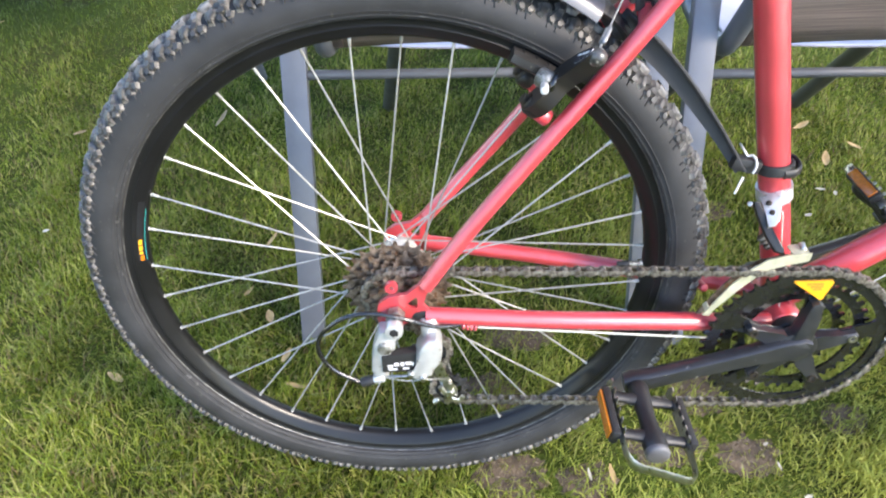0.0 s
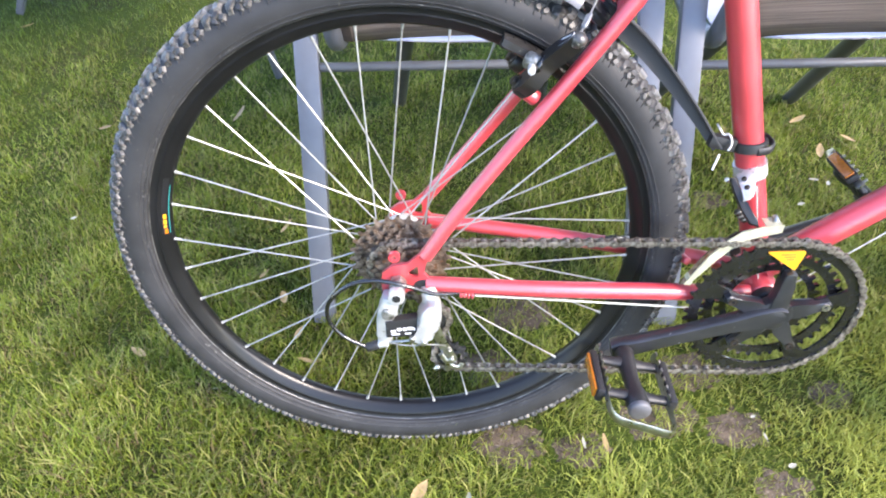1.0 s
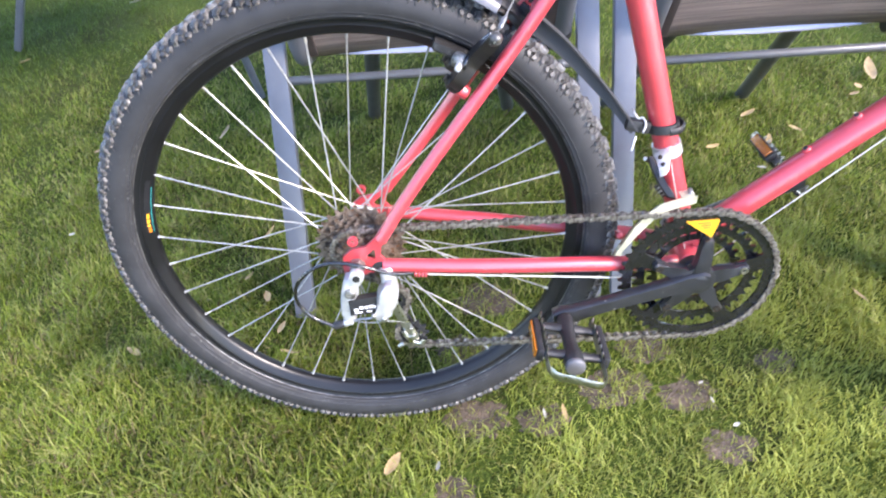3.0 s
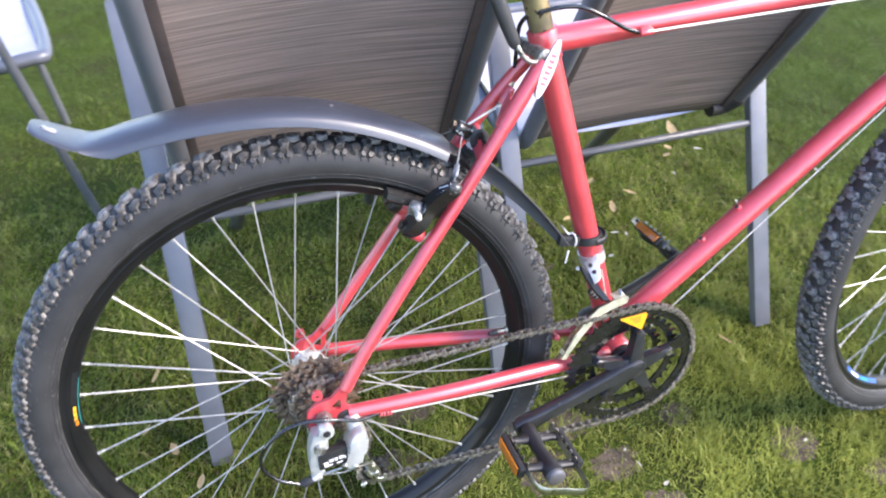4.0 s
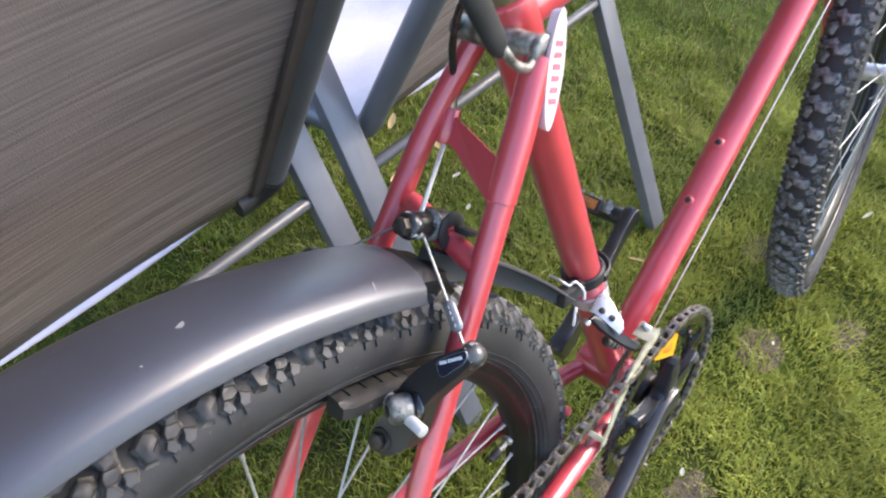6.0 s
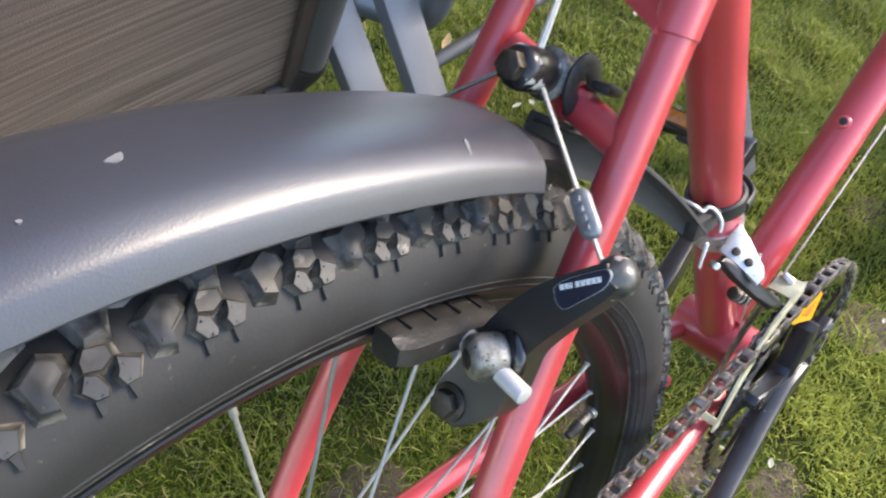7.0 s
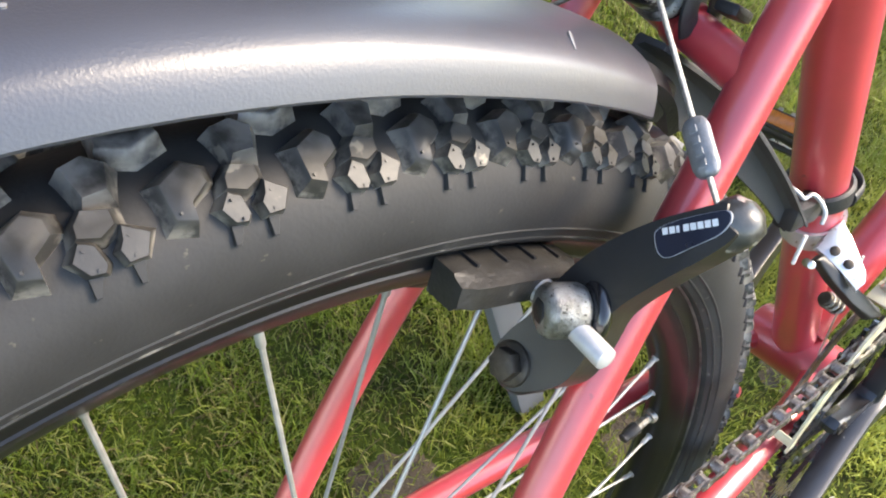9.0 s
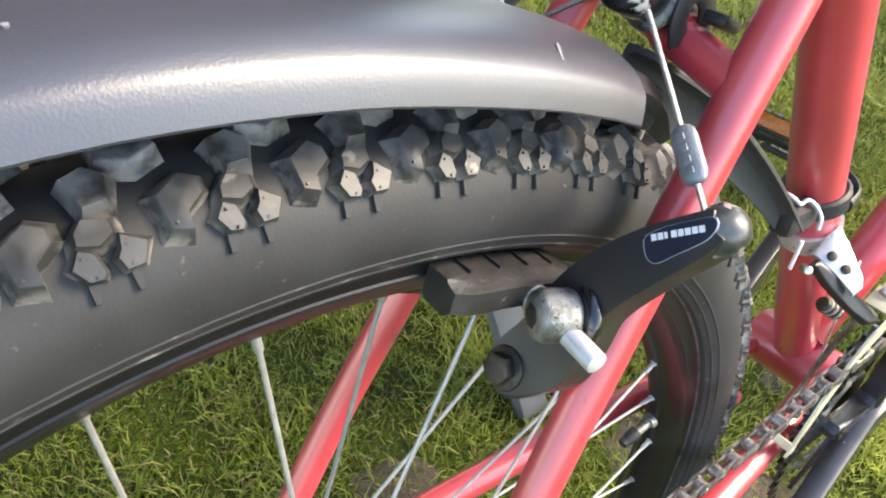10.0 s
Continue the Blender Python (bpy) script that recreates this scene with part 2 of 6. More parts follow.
SLING = cloth("streaked_brown_sling", (0.290, 0.229, 0.204), (0.122, 0.094, 0.085), (4.5, 0.0, 330.0))
PALE = cloth("pale_mesh", (0.52, 0.505, 0.56), (0.43, 0.42, 0.47), (10.0, 14.0, 14.0))


def grass_material():
    m = bpy.data.materials.new("grass_blade")
    m.use_nodes = True
    nt = m.node_tree
    b = nt.nodes["Principled BSDF"]
    geo = nt.nodes.new("ShaderNodeNewGeometry")
    ramp = nt.nodes.new("ShaderNodeValToRGB")
    els = ramp.color_ramp.elements
    els[0].position, els[0].color = 0.0, (0.15, 0.10, 0.055, 1)
    els[1].position, els[1].color = 1.0, (0.38, 0.34, 0.13, 1)
    for p, c in ((0.09, (0.21, 0.155, 0.08)), (0.13, (0.124, 0.174, 0.021)), (0.37, (0.163, 0.220, 0.026)), (0.68, (0.248, 0.298, 0.045)), (0.87, (0.34, 0.345, 0.105))):
        e = els.new(p)
        e.color = (*c, 1)
    nt.links.new(geo.outputs["Random Per Island"], ramp.inputs[0])
    co = nt.nodes.new("ShaderNodeTexCoord")
    n = nt.nodes.new("ShaderNodeTexNoise")
    n.inputs["Scale"].default_value, n.inputs["Detail"].default_value = 5.0, 4
    nt.links.new(co.outputs["Object"], n.inputs["Vector"])
    r = nt.nodes.new("ShaderNodeMapRange")
    r.inputs[1].default_value, r.inputs[2].default_value, r.inputs[3].default_value, r.inputs[4].default_value = 0.35, 0.65, 0.84, 1.17
    nt.links.new(n.outputs[0], r.inputs[0])
    h = nt.nodes.new("ShaderNodeHueSaturation")
    nt.links.new(r.outputs[0], h.inputs["Value"])
    # A drier, paler stretch of lawn round the front wheel.
    mp = nt.nodes.new("ShaderNodeMapping")
    mp.vector_type = "TEXTURE"
    mp.inputs["Location"].default_value, mp.inputs["Scale"].default_value = (0.82, -0.20, 0), (1.05, 0.80, 1.0)
    nt.links.new(co.outputs["Object"], mp.inputs[0])
    dry = nt.nodes.new("ShaderNodeTexGradient")
    dry.gradient_type = "SPHERICAL"
    nt.links.new(mp.outputs[0], dry.inputs[0])
    patchy = nt.nodes.new("ShaderNodeMath")
    patchy.operation = "MULTIPLY"
    nt.links.new(dry.outputs["Fac"], patchy.inputs[0])
    nt.links.new(r.outputs[0], patchy.inputs[1])
    pale = nt.nodes.new("ShaderNodeMix")
    pale.data_type = "RGBA"
    pale.inputs[7].default_value = (0.355, 0.378, 0.080, 1)
    nt.links.new(patchy.outputs[0], pale.inputs[0])
    nt.links.new(ramp.outputs[0], pale.inputs[6])
    # Darker green further out on the lawn.
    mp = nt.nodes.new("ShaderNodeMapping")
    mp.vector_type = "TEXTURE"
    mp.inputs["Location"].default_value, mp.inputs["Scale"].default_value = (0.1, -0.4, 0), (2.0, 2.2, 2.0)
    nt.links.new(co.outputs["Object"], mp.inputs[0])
    near_lawn = nt.nodes.new("ShaderNodeTexGradient")
    near_lawn.gradient_type = "SPHERICAL"
    nt.links.new(mp.outputs[0], near_lawn.inputs[0])
    outer_share = nt.nodes.new("ShaderNodeMapRange")
    outer_share.inputs[1].default_value, outer_share.inputs[2].default_value, outer_share.inputs[3].default_value, outer_share.inputs[4].default_value = 0.02, 0.28, 0.75, 0.0
    nt.links.new(near_lawn.outputs["Fac"], outer_share.inputs[0])
    outer_green = nt.nodes.new("ShaderNodeMix")
    outer_green.data_type = "RGBA"
    outer_green.inputs[7].default_value = (0.062, 0.112, 0.020, 1)
    nt.links.new(outer_share.outputs[0], outer_green.inputs[0])
    nt.links.new(pale.outputs[2], outer_green.inputs[6])
    nt.links.new(outer_green.outputs[2], h.inputs["Color"])
    nt.links.new(h.outputs[0], b.inputs["Base Color"])
    b.inputs["Roughness"].default_value = 0.5
    b.inputs["Specular IOR Level"].default_value = 0.25
    tr = nt.nodes.new("ShaderNodeBsdfTranslucent")
    nt.links.new(h.outputs[0], tr.inputs[0])
    mix = nt.nodes.new("ShaderNodeMixShader")
    mix.inputs[0].default_value = 0.45
    nt.links.new(b.outputs[0], mix.inputs[1])
    nt.links.new(tr.outputs[0], mix.inputs[2])
    nt.links.new(mix.outputs[0], nt.nodes["Material Output"].inputs[0])
    return m


def soil_material():
    m = bpy.data.materials.new("lawn_soil")
    m.use_nodes = True
    nt = m.node_tree
    b = nt.nodes["Principled BSDF"]
    co = nt.nodes.new("ShaderNodeTexCoord")
    a = nt.nodes.new("ShaderNodeTexNoise")
    a.inputs["Scale"].default_value, a.inputs["Detail"].default_value = 4.0, 8
    f = nt.nodes.new("ShaderNodeTexNoise")
    f.inputs["Scale"].default_value, f.inputs["Detail"].default_value = 140.0, 6
    for k in (a, f):
        nt.links.new(co.outputs["Object"], k.inputs["Vector"])
    add = nt.nodes.new("ShaderNodeMath")
    nt.links.new(a.outputs[0], add.inputs[0])
    nt.links.new(f.outputs[0], add.inputs[1])
    ramp = nt.nodes.new("ShaderNodeValToRGB")
    els = ramp.color_ramp.elements
    els[0].position, els[0].color = 0.38, (0.042, 0.042, 0.015, 1)
    els[1].position, els[1].color = 0.68, (0.064, 0.092, 0.014, 1)
    e = els.new(0.5)
    e.color = (0.047, 0.067, 0.012, 1)
    half = nt.nodes.new("ShaderNodeMath")
    half.operation = "MULTIPLY"
    half.inputs[1].default_value = 0.5
    nt.links.new(add.outputs[0], half.inputs[0])
    nt.links.new(half.outputs[0], ramp.inputs[0])
    nt.links.new(ramp.outputs[0], b.inputs["Base Color"])
    b.inputs["Roughness"].default_value = 0.9
    b.inputs["Specular IOR Level"].default_value = 0.08
    bp = nt.nodes.new("ShaderNodeBump")
    bp.inputs["Strength"].default_value, bp.inputs["Distance"].default_value = 0.8, 0.01
    nt.links.new(f.outputs[0], bp.inputs["Height"])
    nt.links.new(bp.outputs[0], b.inputs["Normal"])
    return m


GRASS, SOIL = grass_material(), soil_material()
LEAF = mat("dry_leaf", (0.42, 0.29, 0.13), 0.7, 0, 0, 0.4, 60, 0.5, 300, per_object=0.3)
PETAL = mat("pale_petal", (0.38, 0.36, 0.29), 0.7, 0, 0, 0.15, 60, 0.2, 300, per_object=0.15)


# ---- mesh tools ----
def part(name, bm, material, parent=None, label="", smooth=45, matrix=None):
    me = bpy.data.meshes.new(name)
    bmesh.ops.recalc_face_normals(bm, faces=bm.faces)
    bm.to_mesh(me)
    bm.free()
    me.materials.append(material)
    me.polygons.foreach_set("use_smooth", [True] * len(me.polygons))
    me.set_sharp_from_angle(angle=radians(smooth))
    ob = new(name, me)
    if parent:
        ob.parent = parent
    if matrix:
        ob.matrix_basis = matrix
    return tagged(ob, label)


def again(name, me, parent, matrix):
    ob = new(name, me)
    ob.parent, ob.matrix_basis = parent, matrix
    return ob


def curve(pts, n=8):
    """Points on a smooth curve through pts."""
    p = [Vector(q) for q in pts]
    p = [2 * p[0] - p[1]] + p + [2 * p[-1] - p[-2]]
    out = []
    for i in range(1, len(p) - 2):
        for k in range(n):
            t = k / n
            a, b, c, d = p[i - 1], p[i], p[i + 1], p[i + 2]
            out.append(0.5 * (2 * b + (c - a) * t + (2 * a - 5 * b + 4 * c - d) * t * t + (3 * b - a - 3 * c + d) * t ** 3))
    return out + [p[-2]]


def tube(bm, pts, r, n=14, flat=1.0, side=None):
    """A round or flattened bar along pts; r one radius or one for each point; flat squeezes it along side."""
    p = [Vector(q) for q in pts]
    rs = list(r) if hasattr(r, "__len__") else [r] * len(p)
    t0 = (p[1] - p[0]).normalized()
    u = Vector(side).normalized() if side else t0.orthogonal().normalized()
    rings = []
    for i, q in enumerate(p):
        t = (p[min(i + 1, len(p) - 1)] - p[max(i - 1, 0)]).normalized()
        u = (u - t * u.dot(t)).normalized()
        v = t.cross(u)
        rings.append([bm.verts.new(q + rs[i] * (math.cos(a) * u * flat + math.sin(a) * v)) for a in (2 * math.pi * k / n for k in range(n))])
    for a, b in zip(rings, rings[1:]):
        for k in range(n):
            bm.faces.new((a[k], a[(k + 1) % n], b[(k + 1) % n], b[k]))
    bm.faces.new(rings[0][::-1])
    bm.faces.new(rings[-1])
    return bm


def bar(p, q, r, n=14, r2=None):
    return tube(bmesh.new(), [p, q], [r, r2 or r], n)


def rod(bm, p, q, r, n=14, bevel=0.2):
    """A short bar with softened ends."""
    p, q = Vector(p), Vector(q)
    d = (q - p).normalized() * r * bevel
    return tube(bm, [p, p + d * 0.4, p + d, q - d, q - d * 0.4, q], [r * (1 - bevel), r * (1 - bevel * 0.3), r, r, r * (1 - bevel * 0.3), r * (1 - bevel)], n)


def lathe(bm, prof, centre=(0, 0, 0), n=96, closed=False):
    """Turns (y, radius) pairs round the y axis through centre."""
    c = Vector(centre)
    rings = [[bm.verts.new(c + Vector((r * math.cos(2 * math.pi * k / n), y, r * math.sin(2 * math.pi * k / n)))) for k in range(n)] for y, r in prof]
    pairs = list(zip(rings, rings[1:])) + ([(rings[-1], rings[0])] if closed else [])
    for a, b in pairs:
        for k in range(n):
            bm.faces.new((a[k], a[(k + 1) % n], b[(k + 1) % n], b[k]))
    if not closed:
        for ring in (rings[0], rings[-1]):
            bm.faces.new(ring)
    return bm


def slab(bm, outline, y0, y1, bevel=0.0, hole=None):
    """An outline in x and z, thick from y0 to y1; hole: an inner outline with as many points."""
    a = [bm.verts.new((x, y0, z)) for x, z in outline]
    b = [bm.verts.new((x, y1, z)) for x, z in outline]
    n = len(a)
    made = [bm.faces.new((a[k], a[(k + 1) % n], b[(k + 1) % n], b[k])) for k in range(n)]
    if hole:
        c = [bm.verts.new((x, y0, z)) for x, z in hole]
        d = [bm.verts.new((x, y1, z)) for x, z in hole]
        for k in range(n):
            j = (k + 1) % n
            bm.faces.new((c[j], c[k], d[k], d[j]))
            bm.faces.new((a[j], a[k], c[k], c[j]))
            bm.faces.new((b[k], b[j], d[j], d[k]))
    else:
        caps = [bm.faces.new(a[::-1]), bm.faces.new(b)]
        if bevel:
            edges = {e for f in caps for e in f.edges}
            bmesh.ops.bevel(bm, geom=list(edges), offset=bevel, segments=2, affect="EDGES", profile=0.6)
    return bm


def block(bm, size, m=None, bevel=0.002, seg=2):
    """A bevelled box at the pose m."""
    made = bmesh.ops.create_cube(bm, size=1.0)["verts"]
    bmesh.ops.transform(bm, verts=made, matrix=(m or Matrix()) @ Matrix.Diagonal((*size, 1)))
    if bevel:
        bmesh.ops.bevel(bm, geom=list({e for v in made for e in v.link_edges}), offset=bevel, segments=seg, affect="EDGES", profile=0.6)
    return bm


def along(p, q, up=(0, 0, 1)):
    """The pose midway between p and q whose x axis runs from p to q."""
    p, q = Vector(p), Vector(q)
    x = (q - p).normalized()
    y = Vector(up).cross(x).normalized()
    z = x.cross(y)
    m = Matrix((x, y, z)).transposed().to_4x4()
    m.translation = (p + q) / 2
    return m


def circle(cx, cz, r, n=48, a0=0.0):
    return [(cx + r * math.cos(a0 + 2 * math.pi * k / n), cz + r * math.sin(a0 + 2 * math.pi * k / n)) for k in range(n)]


def toothed(cx, cz, teeth, r, depth=0.0042, a0=0.0):
    pts = []
    for k in range(teeth):
        for f, d in ((-0.5, -depth), (-0.24, -depth * 0.75), (-0.1, depth * 0.62), (0.1, depth * 0.62), (0.24, -depth * 0.75)):
            a = a0 + 2 * math.pi * (k + f) / teeth
            pts.append((cx + (r + d) * math.cos(a), cz + (r + d) * math.sin(a)))
    return pts


def text_bars(parent, m, rows, material, height, depth=0.0004):
    """Small bars in place of lettering that cannot be read; rows of (x, z, width)."""
    for x, z, w in rows:
        bm = bmesh.new()
        block(bm, (w, depth, height), m @ Matrix.Translation((x, 0, z)), 0)
        part("lettering", bm, material, parent)


# ---- ground ----
def ground_height(x, y):
    return 0.006 * noise.noise((x * 2.1, y * 2.1, 0.0)) - 0.004


bm = bmesh.new()
xs = [-400, -60, -12] + [-3 + 0.125 * k for k in range(65)] + [14, 60, 400]
ys = [-400, -60, -12] + [-2 + 0.125 * k for k in range(57)] + [14, 60, 400]
grid = [[bm.verts.new((x, y, ground_height(x, y) if abs(x) < 8 and abs(y) < 8 else -0.01)) for y in ys] for x in xs]
for i in range(len(xs) - 1):
    for j in range(len(ys) - 1):
        bm.faces.new((grid[i][j], grid[i + 1][j], grid[i + 1][j + 1], grid[i][j + 1]))
ground = part("ground", bm, SOIL, smooth=180)
tagged(ground, "mossy lawn soil with bare brown patches", "ground", kind="structure")

BARE = ((0.41, 0.10, 0.075), (0.35, 0.02, 0.080), (0.46, 0.00, 0.070), (0.14, -0.02, 0.075), (0.24, -0.03, 0.060), (0.50, -0.09, 0.060), (0.10, -0.14, 0.050), (0.17, 0.22, 0.09), (0.12, 0.11, 0.07),
        (0.79, -0.06, 0.080), (0.98, 0.03, 0.06), (0.62, 0.06, 0.06), (0.90, -0.15, 0.06), (0.55, 0.50, 0.06))
EARTH = mat("bare_brown_earth", (0.125, 0.092, 0.062), 0.9, 0, 0, 0.5, 45, 1.0, 260, second=(0.060, 0.044, 0.030), spots=(0.26, 0.21, 0.15), spot_scale=180, spot_cut=0.64, bump_dist=0.003)
for n, (cx, cy, r) in enumerate(BARE):
    bm = bmesh.new()
    rows = []
    for f, z in ((1.0, -0.006), (0.75, -0.0012), (0.45, 0.0012), (0.2, 0.0012)):
        rows.append([bm.verts.new((cx + r * f * (1 + 0.35 * noise.noise((3 * math.cos(a), 3 * math.sin(a), n * 2.7))) * math.cos(a), cy + 0.75 * r * f * (1 + 0.35 * noise.noise((3 * math.cos(a), 3 * math.sin(a), n * 2.7))) * math.sin(a), ground_height(cx, cy) + z + 0.002 * noise.noise((40 * f, 9 * a, n))))
                     for a in (2 * math.pi * k / 36 for k in range(36))])
    for a, c in zip(rows, rows[1:]):
        for k in range(36):
            bm.faces.new((a[k], a[(k + 1) % 36], c[(k + 1) % 36], c[k]))
    bm.faces.new(rows[-1])
    tagged(part("bare_patch", bm, EARTH, smooth=180), "bare brown earth worn through the lawn", "ground", kind="structure")


def waves(x, y, seed, low, high, n=14):
    """A smooth uneven field between about -1 and 1."""
    g = np.random.default_rng(seed)
    f = np.zeros_like(x)
    for _ in range(n):
        k, a, p = g.uniform(low, high), g.uniform(0, 2 * np.pi), g.uniform(0, 2 * np.pi)
        f += np.sin(k * (x * np.cos(a) + y * np.sin(a)) + p)
    return f / np.sqrt(n)


def grass(count, x0, x1, y0, y1, seed, avoid=None):
    g = np.random.default_rng(seed)
    x, y = g.uniform(x0, x1, count), g.uniform(y0, y1, count)
    keep = np.ones(count, bool)
    within = lambda box: np.minimum.reduce([x - box[0], box[1] - x, y - box[2], box[3] - y]) / 0.35
    keep &= g.random(count) < np.clip(within((x0, x1, y0, y1)), 0, 1)
    if avoid:
        keep &= g.random(count) > np.clip(within(avoid), 0, 1)
    for cx, cy, r in BARE:
        d = np.hypot(x - cx, (y - cy) * 1.3) / r
        keep &= g.random(count) > 0.64 * np.clip(1.4 - d, 0, 1)
    clump = np.clip(waves(x, y, 5, 18, 60), -1, 1)
    keep &= g.random(count) < 0.8 + 0.2 * clump
    x, y = x[keep], y[keep]
    n = len(x)
    tall = g.uniform(0.014, 0.036, n) * (1 + 0.3 * clump[keep]) * np.where(g.random(n) < 0.05, 1.6, 1.0)
    tall *= 1 - 0.35 * np.clip((y - 0.1) / 0.5, 0, 1)
    tall *= 1 - 0.34 * np.exp(-((x - 0.62) / 0.45) ** 2 - ((y + 0.10) / 0.30) ** 2)
    wide = g.uniform(0.0005, 0.00115, n)
    turn = 0.9 * waves(x, y, 6, 5, 28) + g.normal(0, 1.7, n)
    lean = g.uniform(0.2, 1.25, n) * tall
    twist = turn + g.normal(1.57, 0.5, n)
    base = np.stack([x, y, np.full(n, -0.008)], 1)
    way = np.stack([np.cos(turn), np.sin(turn), np.zeros(n)], 1)
    side = np.stack([np.cos(twist), np.sin(twist), np.zeros(n)], 1) * wide[:, None]
    up = np.zeros((n, 3))
    up[:, 2] = tall
    mid = base + 0.6 * up + 0.3 * lean[:, None] * way
    tip = base + up * g.uniform(0.75, 1.0, n)[:, None] + lean[:, None] * way
    verts = np.stack([base - side, base + side, mid + side * 0.85, mid - side * 0.85, tip], 1).reshape(-1, 3)
    k = 5 * np.arange(n)[:, None]
    quads, tris = k + np.array([0, 1, 2, 3]), k + np.array([3, 2, 4])
    me = bpy.data.meshes.new("grass")
    me.vertices.add(len(verts))
    me.vertices.foreach_set("co", verts.ravel())
    loops = np.concatenate([quads, tris], 1).ravel()
    me.loops.add(len(loops))
    me.loops.foreach_set("vertex_index", loops.astype(np.int32))
    me.polygons.add(2 * n)
    me.polygons.foreach_set("loop_start", (7 * np.arange(n)[:, None] + np.array([0, 4])).ravel().astype(np.int32))
    me.update(calc_edges=True)
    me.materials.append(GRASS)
    return tagged(new("grass", me), "short uneven green lawn grass with yellow blades", "grass", kind="stuff")


NEAR, MIDDLE_LAWN = (-1.05, 1.65, -0.7, 1.15), (-1.9, 2.6, -1.1, 2.6)
grass(440000, *NEAR, 1)
grass(330000, *MIDDLE_LAWN, 2, NEAR)
grass(150000, -3.4, 4.2, -1.9, 4.8, 3, MIDDLE_LAWN)

# ---- bicycle ----
LEAN = 9.4
bike = tagged(new("bicycle"), "worn red mountain bike leaning against grey garden chairs", "bicycle")
bike.matrix_world = Matrix.Rotation(radians(-LEAN), 4, "X")
AXLE = Vector((0, 0, 0.332))
BB = Vector((0.4240, 0, 0.2805))
SIDE = Matrix(((1, 0, 0, 0), (-0.0235, 1, -0.0117, 0.0039), (0, 0, 1, 0), (0, 0, 0, 1)))


def skewed(bm):
    """The frame stands at a small angle to the rear wheel."""
    bmesh.ops.transform(bm, verts=bm.verts, matrix=SIDE)
    return bm


def upart(name, bm, material, label="", parent=None, smooth=45):
    return part(name, bm, material, parent or bike, label, smooth)


def fpart(name, bm, material, label="", parent=None, smooth=45):
    return part(name, skewed(bm), material, parent or bike, label, smooth)


def seat_axis(z, y=0.0, dx=0.0):
    """A point on the seat tube's middle line, or beside it."""
    return Vector((0.381 - (z - 0.45) * 0.266 + dx, -0.005 + (z - 0.45) * 0.0152 + y, z))


LUG_SHIFT = Vector((0.0051, 0.0109, -0.0089))


def lug_part(name, bm, material, label="", parent=None, smooth=45):
    """Parts round the seat lug, which stands a little aside of the frame's plane."""
    skewed(bm)
    bmesh.ops.translate(bm, verts=bm.verts, vec=LUG_SHIFT)
    return part(name, bm, material, parent or bike, label, smooth)


# Wheels, about an axle at the origin along y.
R_TYRE, C_TYRE = 0.3045, 0.0245


def on_tyre(s, w, h, a0=0.0):
    a, m = a0 + s / 0.33, w / C_TYRE
    r = R_TYRE + (C_TYRE + h) * math.cos(m)
    return Vector((r * math.cos(a), (C_TYRE + h) * math.sin(m), r * math.sin(a)))


def knob(bm, outline, height, a0, flare=1.35):
    cs, cw = (sum(p[k] for p in outline) / len(outline) for k in (0, 1))
    rings = []
    for h, f in ((-0.0008, flare), (height * 0.45, 0.4 * flare + 0.62), (height * 0.92, 1.03), (height, 0.95)):
        rings.append([bm.verts.new(on_tyre(cs + (s - cs) * f, cw + (w - cw) * f, h, a0)) for s, w in outline])
    n = len(outline)
    for a, b in zip(rings, rings[1:]):
        for k in range(n):
            bm.faces.new((a[k], a[(k + 1) % n], b[(k + 1) % n], b[k]))
    bm.faces.new(rings[-1])


MM = 0.001
UNITS = 70
FIRST = radians(80.25)
BIG = [(4.0, 15.2), (-1.8, 12.4), (-4.7, 14.4), (-5.0, 17.1), (-0.8, 19.7), (-0.6, 23.0), (3.3, 21.8)]
SPLIT_A = [(-8.1, 19.8), (-10.6, 21.0), (-11.5, 24.5), (-10.6, 25.8), (-7.8, 25.4), (-5.8, 22.5)]
SPLIT_B = [(-16.3, 19.4), (-20.9, 22.0), (-18.8, 25.6), (-15.2, 25.6), (-14.4, 23.2), (-15.6, 21.8)]
BRIDGE = [(-10.9, 15.0), (-15.6, 16.3), (-15.6, 18.9), (-12.3, 20.4), (-8.2, 19.2), (-8.7, 17.0)]
INNER_KNOB = [(-10.8, 6.6), (-12.2, 13.6), (-17.0, 13.4), (-18.8, 8.4), (-15.5, 5.4)]
RIB_A = [(-7.3, 24.4), (-10.7, 25.2), (-8.3, 30.2), (-7.2, 30.0)]
RIB_B = [(-15.6, 24.6), (-18.7, 25.2), (-17.3, 30.6), (-16.2, 30.4)]
PIPS = ((2.2, 21.0, 4.7), (-8.3, 21.3, 4.0), (-9.6, 25.0, 4.0), (-16.9, 21.4, 4.0), (-16.6, 24.8, 4.0))
MIDDLE = [(-6.0, -5), (0, -7.5), (6.0, -5), (5.0, 5), (0, 7.0), (-5.0, 5)]


